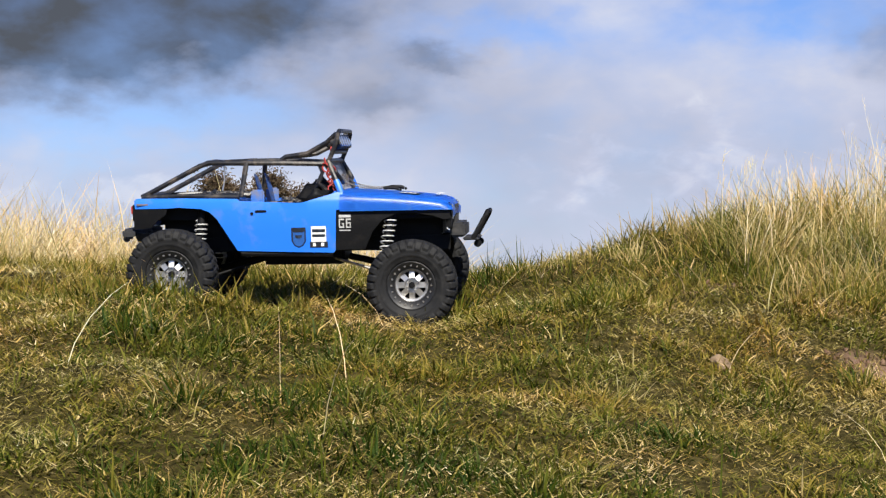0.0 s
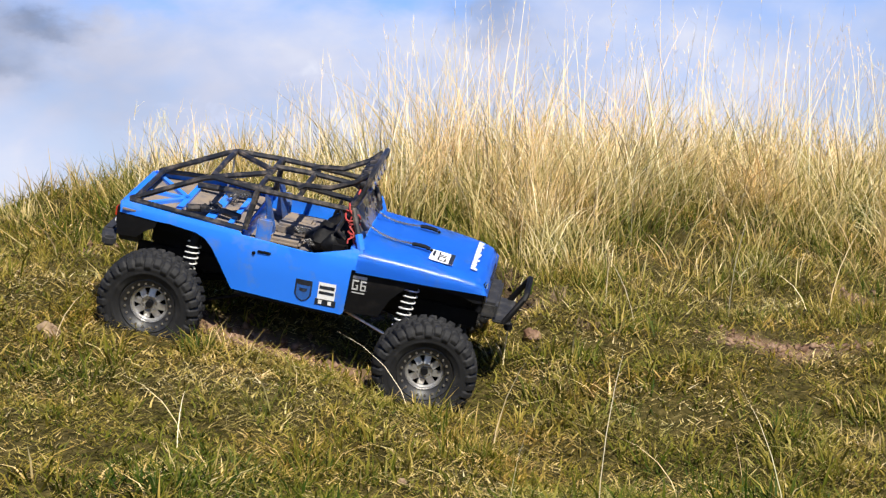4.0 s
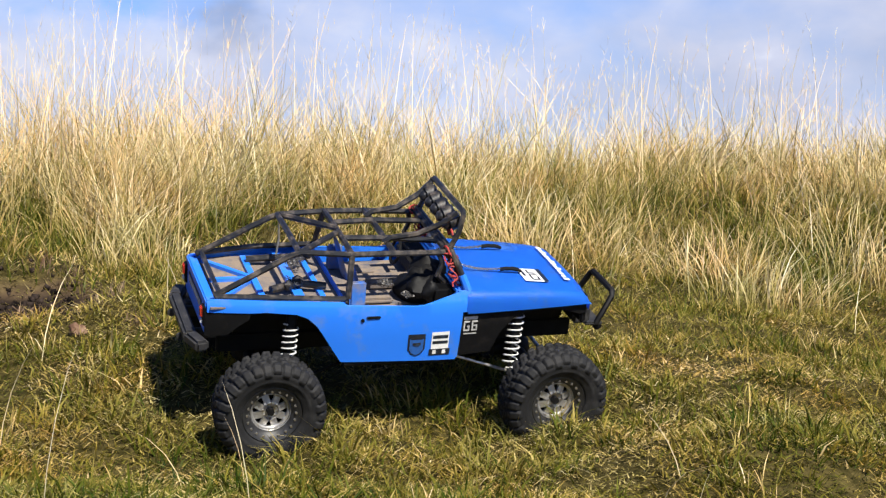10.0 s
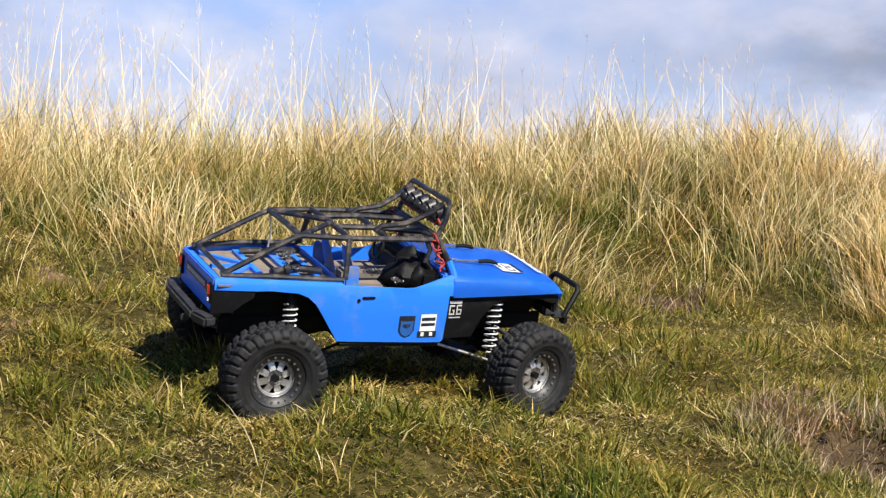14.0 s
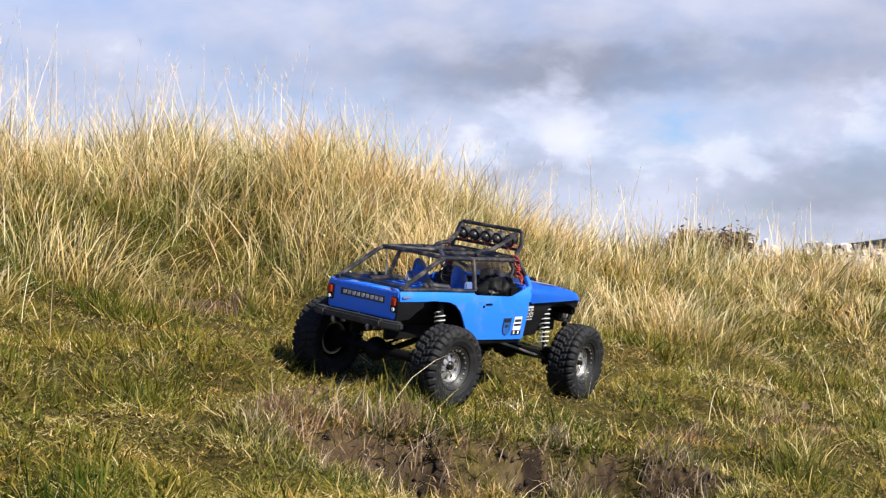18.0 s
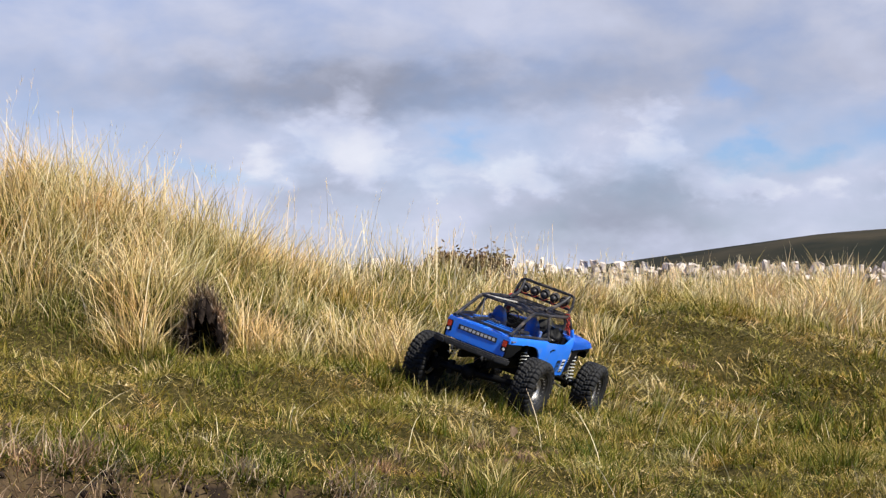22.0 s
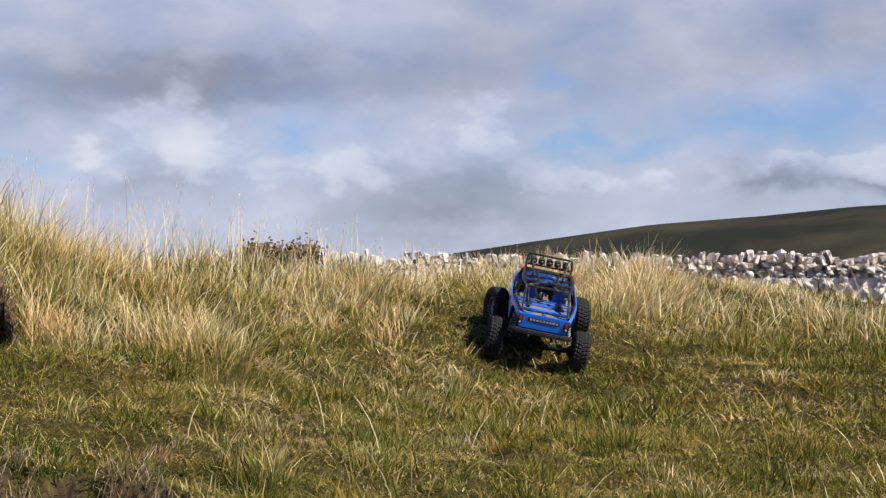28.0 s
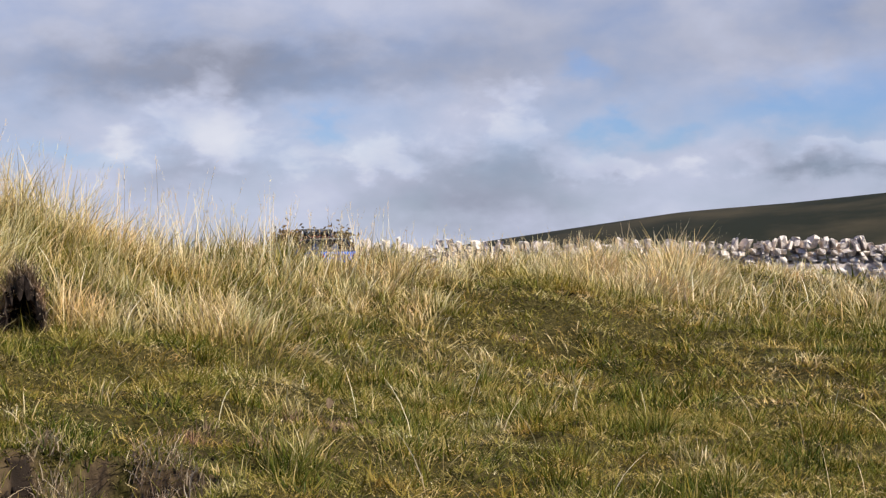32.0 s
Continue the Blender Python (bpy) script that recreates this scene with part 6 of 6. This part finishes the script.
def dead_leaf(at, lift):
    bm = bmesh.new()
    rows = []
    for k in range(6):
        f = k / 5
        w = 0.0075 * math.sin(math.pi * (0.08 + 0.9 * f))
        rows.append([bm.verts.new((-0.011 + 0.022 * f, y, 0.004 * math.sin(2.6 * f) + abs(y) * 0.4)) for y in (-w, 0, w)])
    for a, b in zip(rows, rows[1:]):
        for k in range(2):
            bm.faces.new((a[k], a[k + 1], b[k + 1], b[k]))
    bmesh.ops.solidify(bm, geom=list(bm.faces), thickness=0.0006)
    ob = part("dead_leaf", bm, MAT_CLUMP)
    ob.matrix_basis = Matrix.Translation((*at, float(height(np.array(at[0]), np.array(at[1]))) + lift)) @ Euler((0.5, -0.9, 0.6)).to_matrix().to_4x4()
    return tagged(ob, "curled tan dead leaf caught in the grass", "leaf")


dead_leaf((3.30, 1.80), 0.020)

# ---------- what moves: seconds, place of the truck's middle on the ground, yaw, pitch, roll ----------
TRUCK_ROWS = [
    (0, -0.189, 2.480, -0.064, -4.6, -1.1, 4.0),
    (0.5, -0.036, 2.465, -0.067, -8.2, -1.8, 3.5),
    (1, 0.116, 2.441, -0.075, -13.2, -2.0, 0.0),
    (1.5, 0.260, 2.355, -0.073, -17.0, -0.4, 5.0),
    (2, 0.378, 2.321, -0.080, -17.8, 1.3, 9.6),
    (2.5, 0.550, 2.329, -0.107, -17.6, 8.0, 17.8),
    (3, 0.605, 2.310, -0.140, -16.1, 12.4, 16.6),
    (3.5, 0.607, 2.311, -0.144, -15.9, 11.9, 15.9),
    (5.5, 0.749, 2.181, -0.166, -15.5, 14.0, 23.9),
    (6, 0.741, 2.148, -0.166, -14.9, 13.7, 23.2),
    (6.5, 0.762, 2.125, -0.166, -14.3, 13.6, 22.4),
    (7, 0.807, 2.098, -0.173, -13.2, 11.0, 23.4),
    (7.5, 0.870, 2.099, -0.186, -11.7, 6.7, 24.3),
    (8, 0.892, 2.095, -0.189, -9.1, 5.3, 23.5),
    (8.5, 0.891, 2.085, -0.189, -8.4, 4.7, 23.7),
    (9, 0.934, 2.078, -0.189, -6.2, 2.0, 22.7),
    (9.5, 1.088, 2.085, -0.199, -5.6, -1.8, 25.4),
    (10, 1.237, 2.050, -0.217, -4.2, -1.2, 20.8),
    (10.5, 1.314, 2.055, -0.217, -6.1, -0.1, 20.3),
    (11, 1.311, 2.039, -0.217, -6.2, -0.3, 19.9),
    (11.5, 1.335, 2.043, -0.216, -6.4, -0.2, 19.7),
    (12, 1.467, 2.013, -0.223, -5.0, -1.5, 17.0),
    (12.5, 1.622, 1.994, -0.233, -5.8, 1.2, 13.8),
    (13, 1.653, 1.979, -0.234, -7.4, 1.0, 14.6),
    (13.5, 1.653, 1.975, -0.235, -7.4, 1.2, 14.0),
    (15.5, 2.066, 2.000, -0.237, 2.0, -3.5, 16.4),
    (16, 2.192, 1.968, -0.248, 0.6, -1.2, 15.7),
    (16.5, 2.294, 1.968, -0.249, 2.2, 2.8, 10.4),
    (17, 2.369, 1.961, -0.256, 3.1, 2.2, 9.7),
    (17.5, 2.500, 1.978, -0.264, 6.3, 2.0, 8.7),
    (18, 2.628, 1.969, -0.276, 8.5, 0.0, 7.8),
    (18.5, 2.742, 2.020, -0.280, 10.2, -2.4, 9.6),
    (19, 2.869, 2.040, -0.286, 14.5, -1.8, 7.8),
    (19.5, 2.977, 2.067, -0.286, 13.3, -2.8, 10.2),
    (20, 2.985, 2.025, -0.279, 13.8, -0.8, 10.2),
    (20.5, 3.205, 2.114, -0.290, 12.8, -1.7, 14.1),
    (21, 3.521, 2.226, -0.296, 16.1, 4.1, 18.7),
    (21.5, 3.661, 2.180, -0.320, 15.2, 2.2, 19.8),
    (22, 3.736, 2.190, -0.329, 15.8, 2.5, 18.1),
    (22.5, 3.826, 2.230, -0.332, 17.7, 1.7, 17.8),
    (23, 4.010, 2.295, -0.340, 19.1, -1.8, 25.8),
    (23.5, 4.199, 2.321, -0.356, 20.1, -3.0, 20.4),
    (24, 4.359, 2.336, -0.360, 20.4, -4.1, 23.2),
    (24.5, 4.517, 2.386, -0.360, 18.7, -7.2, 21.9),
    (25, 4.692, 2.461, -0.359, 22.0, -4.5, 20.6),
    (25.5, 4.798, 2.474, -0.369, 25.3, -4.7, 18.3),
    (28, 5.130, 2.503, -0.312, 33.0, -15.6, 11.8),
    (29, 5.390, 2.729, -0.240, 49.5, -12.9, 3.9),
    (30, 5.618, 3.093, -0.198, 63.6, 1.8, -4.0),
    (30.5, 5.649, 3.302, -0.222, 66.4, 3.5, -4.7),
    (31, 5.690, 3.575, -0.261, 68.6, 3.5, 3.6),
    (31.5, 5.84, 3.88, -0.265, 64.0, 2.0, 0.0),
    (32, 6.10, 4.26, -0.265, 58.0, 1.0, 0.0),
]


def truck_pose(x, y, z, yaw, pitch, roll):
    return Matrix.Translation((x, y, z)) @ Euler((radians(roll), radians(pitch), radians(yaw))).to_matrix().to_4x4()


# how far the right-hand wheels ride up in their arches, and the steering: seconds, metres or degrees
REAR_LIFT = [(0, 0.008), (1, 0.002), (2, 0.016), (2.5, 0.018), (3.5, 0.012), (6, 0.008), (7.5, 0.016), (8.5, 0.004), (10, 0.000), (13, 0.005), (15.5, 0.009), (16, 0.010), (17, 0.004), (18, 0.006), (19, 0.002), (20, 0.006), (21, 0.016), (23, 0.022), (25, 0.012), (28, 0.004), (29, -0.006), (32, 0.0)]
FRONT_LIFT = [(0, -0.010), (1, 0.0), (2, -0.018), (2.5, -0.018), (3, 0.0), (5.5, 0.002), (7, -0.008), (9, -0.012), (12, 0.002), (13.5, 0.004), (15.5, -0.010), (16, -0.012), (18, -0.004), (19, 0.0), (20, -0.008), (21, 0.008), (32, 0.0)]
STEER = [(0, 0), (2, 4), (3.5, 4), (5.5, 20), (8.5, 20), (9.5, 12), (10, 5), (12, 3), (12.6, 24), (13.5, 24), (15.5, 5), (17, 10), (19, 8), (21, 0), (23, 10), (25, 14), (28, 18), (29, 22), (30, 8), (32, 0)]


def between(rows, t):
    return float(np.interp(t, [r[0] for r in rows], [r[1] for r in rows]))


def truck_at(t):
    table = np.array(TRUCK_ROWS)
    return truck_pose(*(float(np.interp(t, table[:, 0], table[:, k])) for k in range(1, 7)))


def motions():
    walk(truck, [(row[0], truck_pose(*row[1:])) for row in TRUCK_ROWS])
    times = [k / 10 for k in range(321)]
    poses = [truck_at(t) for t in times]
    way = [0.0]
    for a, b in zip(poses, poses[1:]):
        ahead = (a.to_3x3() @ Vector((1, 0, 0))).normalized()
        way.append(way[-1] + (b.translation - a.translation).dot(ahead))
    lifts = {}
    for (end, side), hub in WHEELS.items():
        x, y = WHEEL_X[end == "front"], WHEEL_Y * (1 if side == "left" else -1)
        rows = []
        for t, m, far in zip(times, poses, way):
            if side == "right":
                lift = between(FRONT_LIFT if end == "front" else REAR_LIFT, t)
            else:
                foot = m @ Vector((x, y, 0.0))
                lift = min(0.018, max(-0.018, float(height(foot.x, foot.y)) + 0.004 - foot.z))
            lifts[end, side, t] = lift
            steer = between(STEER, t) if end == "front" else 0.0
            rows.append((t, Matrix.Translation((x, y, WHEEL_R + lift)) @ Matrix.Rotation(radians(steer), 4, "Z") @ Matrix.Rotation(far / WHEEL_R, 4, "Y")))
        walk(hub, rows)
    for end, axle in AXLES.items():
        x = WHEEL_X[end == "front"]
        rows = []
        for t in times[::5]:
            r, l = lifts[end, "right", t], lifts[end, "left", t]
            rows.append((t, Matrix.Translation((x, 0, WHEEL_R + (r + l) / 2)) @ Matrix.Rotation(math.atan2(l - r, 2 * WHEEL_Y), 4, "X")))
        walk(axle, rows)


motions()
